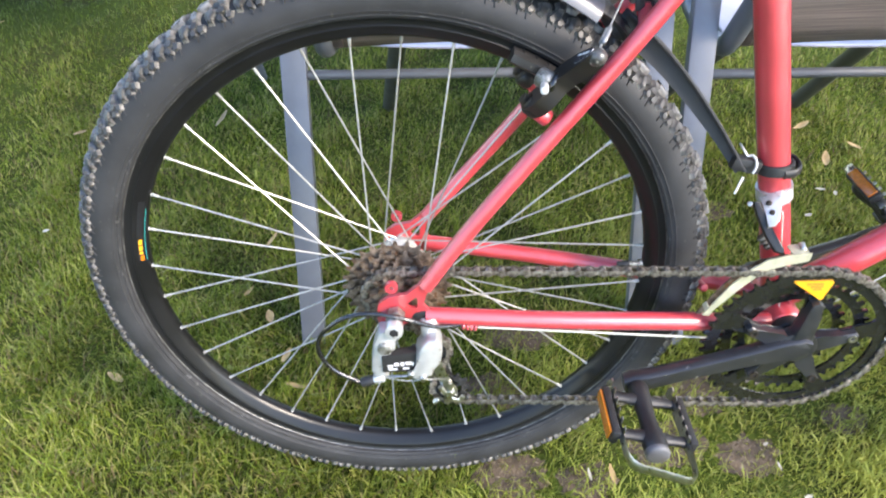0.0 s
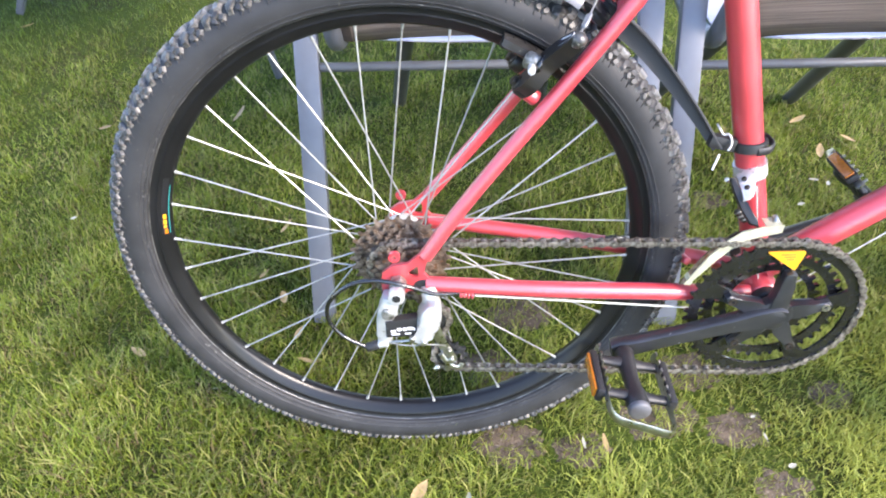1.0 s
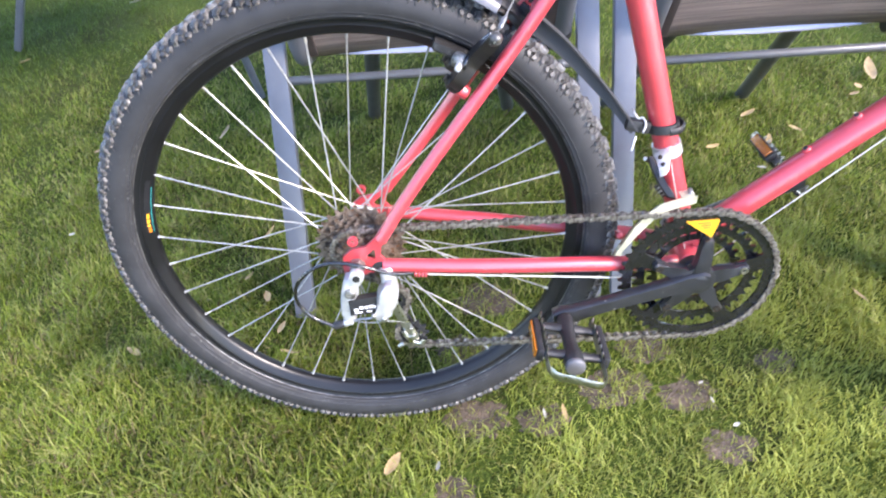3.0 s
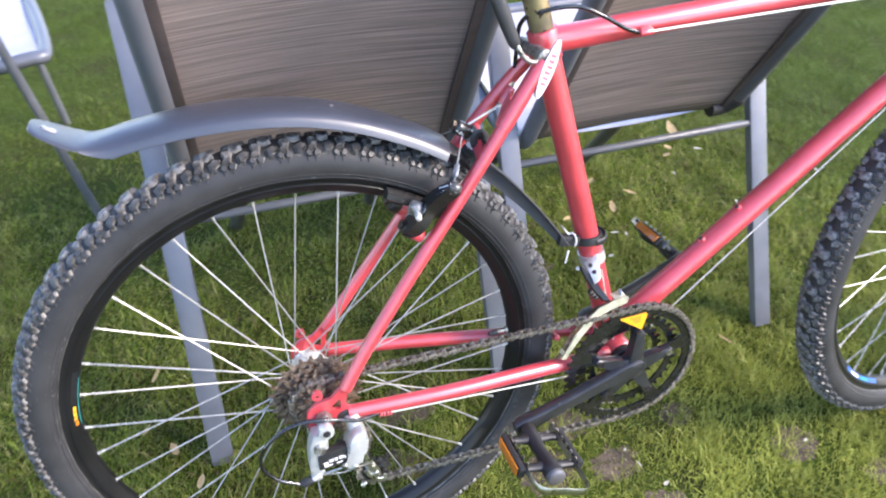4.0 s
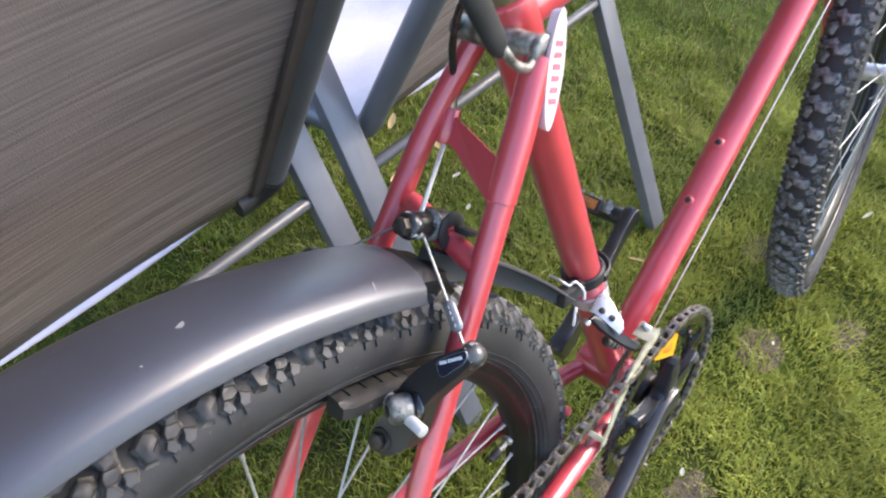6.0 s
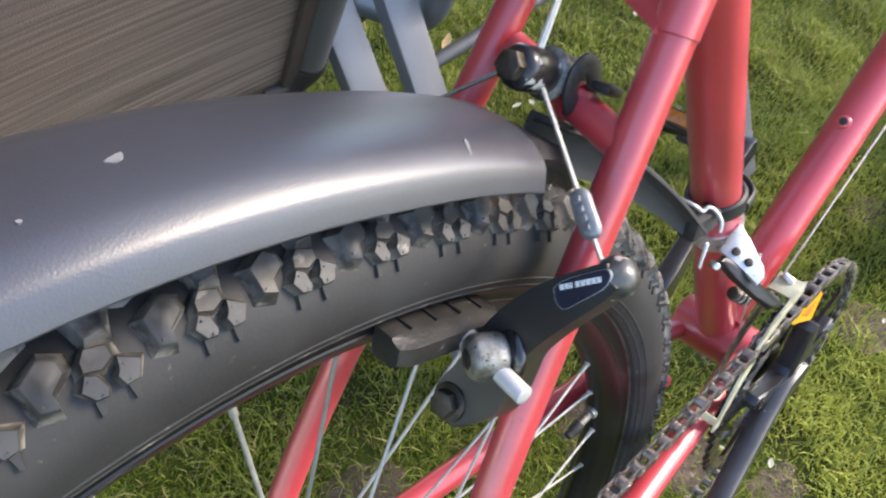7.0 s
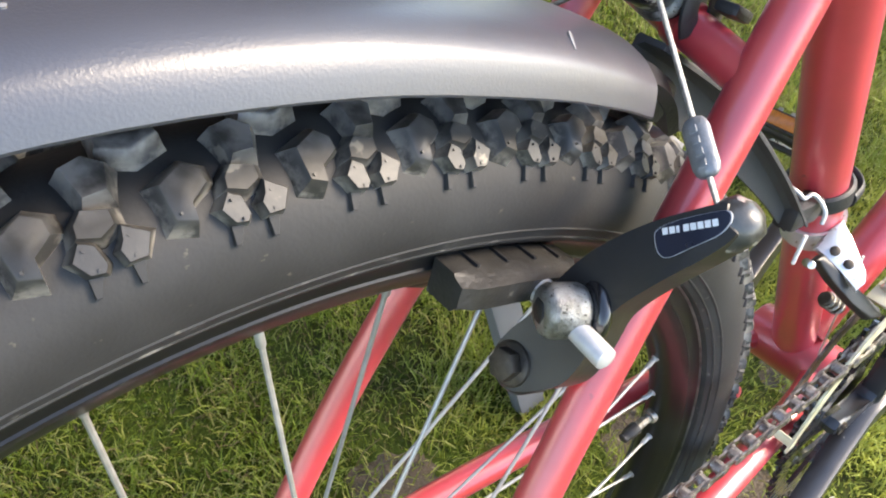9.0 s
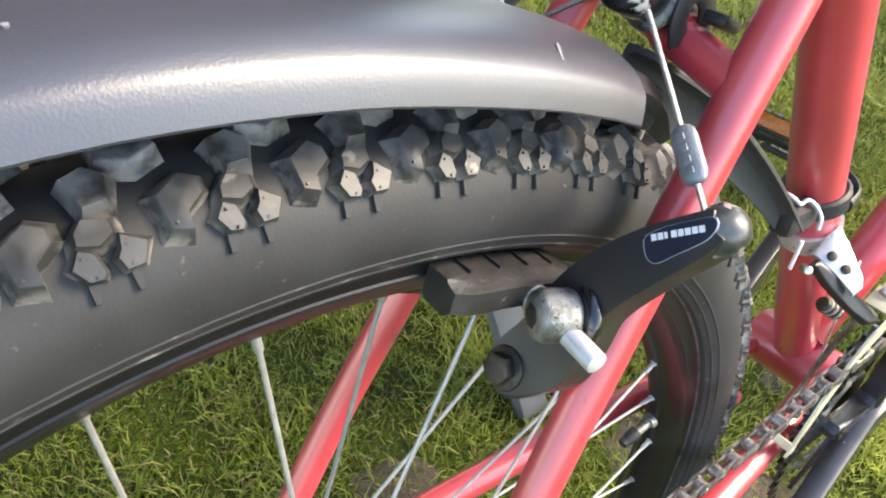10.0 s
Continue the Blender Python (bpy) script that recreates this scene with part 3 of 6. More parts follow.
def wheel(name, label, m, parent, phase, rear):
    ob = bmesh.new()
    half = [(0.0118, 0.2893), (0.0142, 0.2892), (0.0149, 0.2880), (0.0142, 0.2862), (0.0133, 0.2850), (0.0131, 0.2802), (0.0136, 0.2795), (0.0132, 0.2783), (0.0112, 0.2752), (0.0085, 0.2712), (0.0062, 0.2684), (0.003, 0.2668)]
    prof = [(-y, r) for y, r in half] + half[::-1]
    rim = part(name, lathe(ob, prof, n=180, closed=True), RIM, parent, label, smooth=35, matrix=m)
    for s in (1, -1):
        bm = bmesh.new()
        lathe(bm, [(s * y, r) for y, r in ((0.0138, 0.2893), (0.0152, 0.2890), (0.0156, 0.2881), (0.0150, 0.2870), (0.0138, 0.2868))], n=180, closed=True)
        part("rim_lip", bm, LIP, rim, "dull bare metal lip", smooth=60)
    bm = bmesh.new()
    side = [(C_TYRE * math.sin(a), R_TYRE + C_TYRE * math.cos(a)) for a in (radians(0 + 131 * k / 16) for k in range(17))]
    # Two raised moulding lines low on the sidewall.
    for a in (112, 123):
        for da, h in ((-1.6, 0.0), (-0.7, 0.0004), (0.7, 0.0003), (1.6, 0.0)):
            side.append(((C_TYRE + h) * math.sin(radians(a + da)), R_TYRE + (C_TYRE + h) * math.cos(radians(a + da))))
    side.sort(key=lambda p: math.atan2(p[0], p[1] - R_TYRE))
    prof = [(-y, r) for y, r in side[:0:-1]] + side
    prof = [(-0.0125, 0.2872)] + prof + [(0.0125, 0.2872)]
    lathe(bm, prof, n=180, closed=True)
    for k in range(UNITS):
        for s in (1, -1):
            for shape in (RIB_A, RIB_B):
                knob(bm, [(x * MM, s * w * MM) for x, w in shape], 1.4 * MM, FIRST + 2 * math.pi * (k + (0.5 if s > 0 else 0.0)) / UNITS, 1.2)
    part("tyre", bm, RUBBER, rim, smooth=30)
    bm = bmesh.new()
    rng = random.Random(3)
    for k in range(UNITS):
        for s in (1, -1):
            a0 = FIRST + 2 * math.pi * (k + (0.5 if s > 0 else 0.0)) / UNITS
            for shape, h, flare in ((BIG, 4.7, 1.75), (SPLIT_A, 4.0, 1.6), (SPLIT_B, 4.0, 1.55), (BRIDGE, 4.2, 1.75), (INNER_KNOB, 4.6, 1.6)):
                knob(bm, [(x * MM, s * w * MM) for x, w in shape], (h + rng.uniform(-0.4, 0.2)) * MM, a0, flare)
            for x, w, h in PIPS:
                ring = [(x + 0.32 * math.cos(q), w + 0.32 * math.sin(q)) for q in (radians(60 * j) for j in range(6))]
                knob(bm, [(x2 * MM, s * w2 * MM) for x2, w2 in ring], (h + 0.32) * MM, a0, 1.0)
        knob(bm, [((x - 2) * MM, w * MM) for x, w in MIDDLE], 5.0 * MM, FIRST + 2 * math.pi * (k + 0.25) / UNITS, 1.25)
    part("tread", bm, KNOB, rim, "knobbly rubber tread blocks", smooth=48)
    # Hub.
    bm = bmesh.new()
    near, far = (-0.020, 0.034) if rear else (-0.034, 0.034)
    body = [(near - 0.003, 0.013), (near - 0.003, 0.0285 if rear else 0.021), (near, 0.029 if rear else 0.0215), (near + 0.003, 0.028 if rear else 0.021), (near + 0.006, 0.016), (near + 0.014, 0.0125),
            (far - 0.014, 0.0125), (far - 0.006, 0.015), (far - 0.003, 0.0225), (far, 0.0232), (far + 0.003, 0.0225), (far + 0.003, 0.014), (far + 0.012, 0.010)]
    lathe(bm, body, n=40)
    rod(bm, (0, -0.072 if rear else -0.054, 0), (0, 0.072 if rear else 0.054, 0), 0.0048)
    part("hub", bm, ALLOY, rim, "dull silver hub")
    # Spokes: four kinds, turned round the axle.
    kinds = []
    for flange, sign in ((far, 60), (near, 60), (far, -60), (near, -60)):
        bm = bmesh.new()
        rr = 0.0262 if flange == near and rear else 0.0205
        a = radians(sign)
        hole = Vector((rr * math.cos(a), flange, rr * math.sin(a)))
        end = Vector((0.2675, 0.0015 if flange == far else -0.0015, 0))
        d = (end - hole).normalized()
        tube(bm, [hole, end], 0.00098, 7)
        tube(bm, [end - d * 0.0085, end - d * 0.0078, end - d * 0.001], [0.0011, 0.00155, 0.00155], 8)
        rod(bm, end - d * 0.0015, end + d * 0.001, 0.0023, 8)
        one = part("spoke", bm, SPOKE)
        kinds.append(one.data)
        bpy.data.objects.remove(one)
    for k in range(36):
        again("spoke", kinds[k % 4], rim, Matrix.Rotation(-radians(90 + phase + 10 * k), 4, "Y"))
    # Valve between two spokes.
    bm = bmesh.new()
    tube(bm, [(0.267, 0, 0), (0.2635, 0, 0), (0.2632, 0, 0), (0.252, 0, 0)], [0.0048, 0.0048, 0.0030, 0.0030], 12)
    turn = Matrix.Rotation(-radians(90 + phase + 275), 4, "Y")
    valve = part("valve", bm, WORN, rim, "dull brass valve stem", matrix=turn)
    bm = bmesh.new()
    tube(bm, [(0.2530, 0, 0), (0.2525, 0, 0), (0.2450, 0, 0), (0.2440, 0, 0), (0.2405, 0, 0), (0.2398, 0, 0)], [0.0034, 0.0042, 0.0040, 0.0032, 0.0032, 0.0024], 12)
    part("valve_cap", bm, PLASTIC, valve, "small black cap")
    return rim


def rim_band(f0, f1, a0, a1, lift=0.0004, n=24):
    """A thin strip on the rim's slanted near face, from f0 to f1 of its width and over the angles a0 to a1."""
    bm = bmesh.new()
    top, low = Vector((0.0, -0.0118, 0.2760)), Vector((0.0, -0.0062, 0.2682))
    out = Vector((0.0, -0.82, -0.57)) * lift
    p, q = top.lerp(low, f0), top.lerp(low, f1)
    rows = []
    for k in range(n + 1):
        a = radians(a0 + (a1 - a0) * k / n)
        rows.append([bm.verts.new((v.z * math.cos(a), v.y, v.z * math.sin(a))) for v in (p, q, q + out, p + out)])
    for a, b in zip(rows, rows[1:]):
        for k in range(4):
            bm.faces.new((a[k], a[(k + 1) % 4], b[(k + 1) % 4], b[k]))
    bm.faces.new(rows[0])
    bm.faces.new(rows[-1][::-1])
    return bm


PHASE = -3.4
rear_wheel = wheel("rear_wheel", "black rim with silver spokes", Matrix.Translation(AXLE), bike, PHASE, True)
part("rim_decal", rim_band(0.92, 1.0, 160, 174), TEAL, rear_wheel, "thin teal decal line")
part("rim_decal_panel", rim_band(0.12, 0.76, 158, 174, 0.0003), mat("dark_grey_decal", (0.014, 0.014, 0.017), 0.4), rear_wheel, "dark grey decal panel")
for a0, a1 in ((168.3, 169.6), (170.0, 171.2), (171.6, 172.2)):
    part("rim_decal_panel", rim_band(0.25, 0.62, a0, a1, 0.0005), YELLOW, rear_wheel, "yellow decal block")
part("rim_decal_panel", rim_band(0.3, 0.7, 172.6, 174.0, 0.0005), ORANGE, rear_wheel, "orange decal block")
FRONT = Matrix.Translation((1.036, -0.033, 0.330)) @ Matrix.Rotation(radians(7), 4, "Z") @ Matrix.Rotation(radians(-0.7), 4, "X")
front_wheel = wheel("front_wheel", "black rim with silver spokes", FRONT, bike, 2.0, False)
part("rim_decal", rim_band(0.1, 0.95, 222, 246), BLUE, front_wheel, "blue rim decal")
part("rim_decal_panel", rim_band(0.2, 0.75, 226, 232, 0.0006), WHITE, front_wheel, "white decal panel")
part("rim_decal_panel", rim_band(0.2, 0.75, 234, 240, 0.0006), TEAL, front_wheel, "teal decal panel")

# Frame.
SEAT_TOP = Vector((0.3045, 0, 0.728))
HEAD_TOP, HEAD_LOW = Vector((0.855, 0, 0.772)), Vector((0.884, 0, 0.678))
upart("seat_tube", tube(bmesh.new(), [seat_axis(0.2805), seat_axis(0.738)], 0.0152, 32), RED)
upart("top_tube", tube(bmesh.new(), [SIDE @ (SEAT_TOP + Vector((0.004, 0, 0.007))) + LUG_SHIFT, SIDE @ Vector((0.862, 0, 0.756))], 0.0145, 28), RED)
fpart("down_tube", tube(bmesh.new(), [(0.428, 0, 0.303), (0.880, 0, 0.670)], 0.0160, 28), RED)
bm = bmesh.new()
rod(bm, HEAD_LOW, HEAD_TOP, 0.0185, 28, 0.08)
fpart("head_tube", bm, RED)
bm = bmesh.new()
rod(bm, BB + Vector((0, -0.034, 0)), BB + Vector((0, 0.034, 0)), 0.0205, 28, 0.1)
shell = fpart("bottom_bracket_shell", bm, RED)
bm = bmesh.new()
rod(bm, BB + Vector((0, -0.046, 0)), BB + Vector((0, -0.030, 0)), 0.0188, 28, 0.12)
fpart("bearing_cup", bm, PLASTIC, "dark bearing cup", shell)
bm = bmesh.new()
d = (SEAT_TOP - BB).normalized()
rod(bm, SEAT_TOP - d * 0.014, SEAT_TOP + d * 0.022, 0.0168, 28, 0.08)
lug_part("seat_lug", bm, RED)
for s in (-1, 1):
    if s < 0:
        stay = [(0.031, -0.0635, 0.363), (0.0705, -0.0572, 0.420), (0.122, -0.0485, 0.486), (0.1725, -0.0425, 0.550), (0.221, -0.0390, 0.615), (0.267, -0.0358, 0.680), (0.2930, -0.0315, 0.714)]
    else:
        stay = [(0.031, 0.0640, 0.363), (0.101, 0.0640, 0.450), (0.1765, 0.0485, 0.555), (0.226, 0.0425, 0.612), (0.268, 0.0380, 0.660), (0.306, 0.0240, 0.706)]
    upart("seat_stay", tube(bmesh.new(), curve(stay, 6), 0.0080, 24), RED)
    chain = [(0.030, s * 0.0640, 0.3265), (0.16, s * 0.0560, 0.3120), (0.30, s * 0.041, 0.2970), (0.375, s * 0.033, 0.2885), (0.414, s * 0.024, 0.283)]
    pts = curve(chain, 8)
    fpart("chain_stay", tube(bmesh.new(), pts, [0.0086 + 0.0014 * math.sin(math.pi * k / len(pts)) for k in range(len(pts))], 20), RED)
    # Dropout plate with its two arms, hanger and eyelet.
    bm = bmesh.new()
    outer = [(0.044, 0.375), (0.036, 0.381), (0.026, 0.369), (0.012, 0.3555), (-0.006, 0.352), (-0.017, 0.343), (-0.0195, 0.329), (-0.018, 0.313), (-0.013, 0.300 if s < 0 else 0.315),
             (-0.003, 0.300 if s < 0 else 0.314), (0.003, 0.313), (0.014, 0.318), (0.030, 0.316), (0.044, 0.313), (0.045, 0.331), (0.034, 0.335), (0.0285, 0.342), (0.0315, 0.355)]
    inner = [(0.0225, 0.3515), (0.0215, 0.352), (0.0205, 0.3515), (0.018, 0.349), (0.015, 0.3465), (0.0125, 0.344), (0.012, 0.342), (0.012, 0.3405), (0.0125, 0.339),
             (0.0135, 0.338), (0.0145, 0.3375), (0.0165, 0.3372), (0.019, 0.3372), (0.0215, 0.3375), (0.0225, 0.339), (0.0228, 0.341), (0.023, 0.344), (0.0232, 0.349)]
    slab(bm, outer, s * 0.0615, s * 0.0665, hole=inner)
    slab(bm, circle(-0.003, 0.3635, 0.0065, 18), s * 0.0615, s * 0.0665, hole=circle(-0.003, 0.3635, 0.0028, 18))
    fpart("dropout", bm, RED)
# Plate bridge between two short sleeves, and the brake bridge below it.
bm = bmesh.new()
corners = [Vector((0.2369, -0.0345, 0.6520)), Vector((0.2554, -0.0335, 0.6655)), Vector((0.2790, 0.0235, 0.6655)), Vector((0.2705, 0.0245, 0.6530))]
normal = (corners[1] - corners[0]).cross(corners[3] - corners[0]).normalized() * 0.0013
low, top = [bm.verts.new(c - normal) for c in corners], [bm.verts.new(c + normal) for c in corners]
bm.faces.new(low[::-1])
bm.faces.new(top)
for k in range(4):
    bm.faces.new((low[k], low[(k + 1) % 4], top[(k + 1) % 4], top[k]))
upart("bridge_plate", bm, RED)
bm = bmesh.new()
tube(bm, [(0.2442, -0.0372, 0.6478), (0.2448, -0.0371, 0.6486), (0.2670, -0.0354, 0.6800), (0.2930, -0.0311, 0.7142)], [0.0080, 0.0090, 0.0090, 0.0086], 24)
upart("stay_sleeve", bm, RED)
bm = bmesh.new()
tube(bm, [(0.2203, -0.0385, 0.6140), (0.2358, 0.0310, 0.6245)], 0.0072, 24)
bridge = upart("brake_bridge", bm, RED)
bm = bmesh.new()
tube(bm, [(0.2268, -0.0090, 0.6185), (0.2282, -0.0030, 0.6195)], 0.0086, 24)
upart("bridge_collar", bm, RED, "", bridge)
bm = bmesh.new()
rod(bm, (0.3330, 0.0300, 0.2990), (0.3345, -0.0185, 0.3178), 0.0046, 16, 0.3)
upart("chain_stay_peg", bm, RED)
# Cable stops and bottle bosses.
bm = bmesh.new()
rod(bm, (0.410, -0.0145, 0.7285), (0.426, -0.0145, 0.729), 0.0042, 12)
block(bm, (0.014, 0.006, 0.005), Matrix.Translation((0.418, -0.0125, 0.7315)), 0.001)
fpart("cable_stop", bm, RED)
bm = bmesh.new()
rod(bm, (0.2815, 0.0285, 0.6690), (0.2700, 0.0280, 0.6500), 0.0062, 18, 0.12)
upart("cable_stop", bm, RED)
bm = bmesh.new()
for k in range(4):
    rod(bm, (0.068 + 0.0042 * k, -0.0635, 0.3105 - 0.0005 * k), (0.0712 + 0.0042 * k, -0.0635, 0.3101 - 0.0005 * k), 0.0042, 12)
fpart("cable_stop", bm, RED, "ribbed red cable stop")
dt = (Vector((0.880, 0, 0.670)) - Vector((0.428, 0, 0.304))).normalized()
dn = Vector((-dt.z, 0, dt.x))
for f in (0.172, 0.236):
    bm = bmesh.new()
    p = Vector((0.428, 0, 0.304)) + dt * f + dn * 0.0145
    rod(bm, p, p + dn * 0.0042, 0.0052, 14)
    fpart("bottle_boss", bm, RED)
    bm = bmesh.new()
    rod(bm, p + dn * 0.0035, p + dn * 0.0052, 0.0032, 10)
    fpart("boss_screw", bm, PLASTIC)

# Seat post, clamp bolt, quick release lever.
d = (SEAT_TOP - BB).normalized()
bm = bmesh.new()
tube(bm, [SEAT_TOP + d * 0.012, SEAT_TOP + d * 0.16], 0.0134, 24)
lug_part("seat_post", bm, POST, "stained dark seat post")
bm = bmesh.new()
rod(bm, (0.288, -0.033, 0.728), (0.288, 0.028, 0.728), 0.0075, 18)
rod(bm, (0.288, -0.036, 0.728), (0.288, -0.030, 0.728), 0.0086, 18)
lug_part("seat_bolt", bm, WORN, "pitted steel seat bolt")
bm = bmesh.new()
tube(bm, curve([(0.286, -0.030, 0.727), (0.274, -0.034, 0.724), (0.263, -0.034, 0.732), (0.256, -0.033, 0.744)], 5), [0.0028] * 16, 12)
lug_part("quick_release_arm", bm, WORN)
bm = bmesh.new()
tube(bm, curve([(0.256, -0.033, 0.741), (0.248, -0.032, 0.760), (0.237, -0.030, 0.789), (0.234, -0.029, 0.797)], 5), [0.004, 0.006, 0.0068, 0.007, 0.0072, 0.0074, 0.0076, 0.0078, 0.008, 0.008, 0.008, 0.008, 0.0079, 0.0076, 0.0068, 0.005], 14, 0.5, (0, 1, 0))
lug_part("quick_release_lever", bm, PLASTIC, "black plastic lever grip")
# Pointed white badge on the seat stay's upper end.
bm = bmesh.new()
m = along((0.280, -0.0325, 0.678), (0.3095, -0.0225, 0.736), (0, -1, 0.2))
outline = [(0.033 * math.copysign(abs(math.cos(a)) ** 1.25, math.cos(a)), 0.0068 * math.sin(a)) for a in (2 * math.pi * k / 32 for k in range(32))]
top = [bm.verts.new(m @ Vector((x, y, 0.0025))) for x, y in outline]
low = [bm.verts.new(m @ Vector((x * 0.97, y * 0.9, -0.004))) for x, y in outline]
bm.faces.new(top)
bm.faces.new(low[::-1])
for k in range(32):
    bm.faces.new((low[k], low[(k + 1) % 32], top[(k + 1) % 32], top[k]))
badge = fpart("stay_badge", bm, PINK, "pointed white badge with faded red lettering")
for k in range(6):
    bm = bmesh.new()
    block(bm, (0.0030, 0.0062, 0.0005), m @ Matrix.Translation((-0.0165 + 0.0062 * k, 0, 0.0027)), 0)
    fpart("lettering", bm, mat("faded_red_ink", (0.60, 0.16, 0.20), 0.5) if k == 0 else bpy.data.materials["faded_red_ink"], "", badge)

# Fork.
fork_top = HEAD_LOW + Vector((0.004, 0, -0.012))
fpart("fork_crown", rod(bmesh.new(), fork_top + Vector((0, -0.045, -0.008)), fork_top + Vector((0.006, 0.045, -0.008)), 0.0155, 20, 0.2), RED)
for s in (-1, 1):
    end = FRONT @ Vector((0.004, s * 0.054, 0.004))
    top = FRONT @ Vector((-0.148, s * 0.047, 0.345))
    mid = FRONT @ Vector((-0.058, s * 0.052, 0.125))
    pts = curve([top, (top + mid) / 2 + Vector((-0.003, 0, 0)), mid, end], 6)
    part("fork_blade", tube(bmesh.new(), pts, [0.0135 - 0.0055 * k / len(pts) for k in range(len(pts))], 18), RED, bike)
    bm = bmesh.new()
    rod(bm, FRONT @ Vector((0, s * 0.050, 0)), FRONT @ Vector((0, s * 0.066, 0)), 0.0085, 12)
    part("axle_nut", bm, ALLOY, bike)

# Sprockets behind the axle nut.
teeth = (28, 24, 21, 19, 17, 15, 13)
for k, n in enumerate(teeth):
    bm = bmesh.new()
    r = n * 0.0127 / (2 * math.pi)
    slab(bm, toothed(0, 0.332, n, r, 0.0038, 0.3 * k), -0.0245 - 0.0046 * k, -0.0227 - 0.0046 * k, hole=toothed(0, 0.332, n, r * 0.62, 0.0))
    slab(bm, circle(0, 0.332, r * 0.66, 36), -0.0272 - 0.0046 * k, -0.0222 - 0.0046 * k, hole=circle(0, 0.332, 0.014, 36))
    part("sprocket", bm, RUST, bike, "oily rust-stained steel sprocket" if k == 0 else "")
bm = bmesh.new()
rod(bm, (0, -0.058, 0.332), (0, -0.052, 0.332), 0.013, 20)
part("lock_ring", bm, RUST, bike)
bm = bmesh.new()
slab(bm, circle(0, 0.332, 0.0100, 6, 0.2), -0.0785, -0.0675, 0.0012)
rod(bm, (0, -0.083, 0.332), (0, -0.075, 0.332), 0.0050, 12)
part("axle_nut", bm, WORN, bike, "steel axle nut")
bm = bmesh.new()
slab(bm, circle(0, 0.332, 0.0100, 6, 0.2), 0.0675, 0.0785, 0.0012)
part("axle_nut", bm, WORN, bike)

# Chainset.
RING_Y = -0.055


def chainring(teeth, y, inner, name, material):
    bm = bmesh.new()
    r = teeth * 0.0127 / (2 * math.pi)
    out = toothed(BB.x, BB.z, teeth, r, 0.0038)
    inn = [(BB.x + inner * math.cos(a), BB.z + inner * math.sin(a)) for a in (math.atan2(z - BB.z, x - BB.x) for x, z in out)]
    slab(bm, out, y - 0.0016, y + 0.0016, hole=inn)
    return fpart(name, bm, material)


chainring(48, RING_Y, 0.0825, "chainring", BLACK)
chainring(38, RING_Y + 0.0085, 0.064, "chainring", BLACK)
chainring(28, RING_Y + 0.017, 0.046, "chainring", BLACK)
CRANK = radians(189.0)
spider = fpart("spider", slab(bmesh.new(), circle(BB.x, BB.z, 0.021, 32), RING_Y - 0.0105, RING_Y + 0.004, 0.003), CRANKPAINT, "black five-armed spider")
ARM_ANGLE = radians(85.7)
for k in range(5):
    a = ARM_ANGLE + radians(72 * k)
    u, v = Vector((math.cos(a), 0, math.sin(a))), Vector((-math.sin(a), 0, math.cos(a)))
    flat = lambda pts: [(p.x, p.z) for p in (BB + u * f + v * g for f, g in pts)]
    w = 0.0015 if k == 0 else 0.0
    arm = flat([(0.008, 0.0120), (0.026, 0.0072 + w), (0.046, 0.0062 + w), (0.060, 0.0060), (0.063, 0.0), (0.060, -0.0060), (0.046, -0.0062 - w), (0.026, -0.0072 - w), (0.008, -0.0120)])
    fpart("spider_arm", slab(bmesh.new(), arm, RING_Y - (0.0125 if k == 0 else 0.0095), RING_Y + 0.002, 0.0030), CRANKPAINT, "", spider)
    web = flat([(0.046, 0.0075), (0.060, 0.0085), (0.074, 0.0095), (0.0865, 0.0150), (0.0865, -0.0150), (0.074, -0.0095), (0.060, -0.0085), (0.046, -0.0075)])
    fpart("ring_web", slab(bmesh.new(), web, RING_Y - 0.0018, RING_Y + 0.0014), BLACK, "", spider)
    p = BB + u * 0.055 + Vector((0, RING_Y - 0.0095, 0))
    bm = bmesh.new()
    slab(bm, circle(p.x, p.z, 0.0048, 16), p.y - 0.0016, p.y + 0.001, hole=circle(p.x, p.z, 0.0026, 16))
    fpart("chainring_bolt", bm, STEEL if k in (0, 4) else BOLT, "", spider)


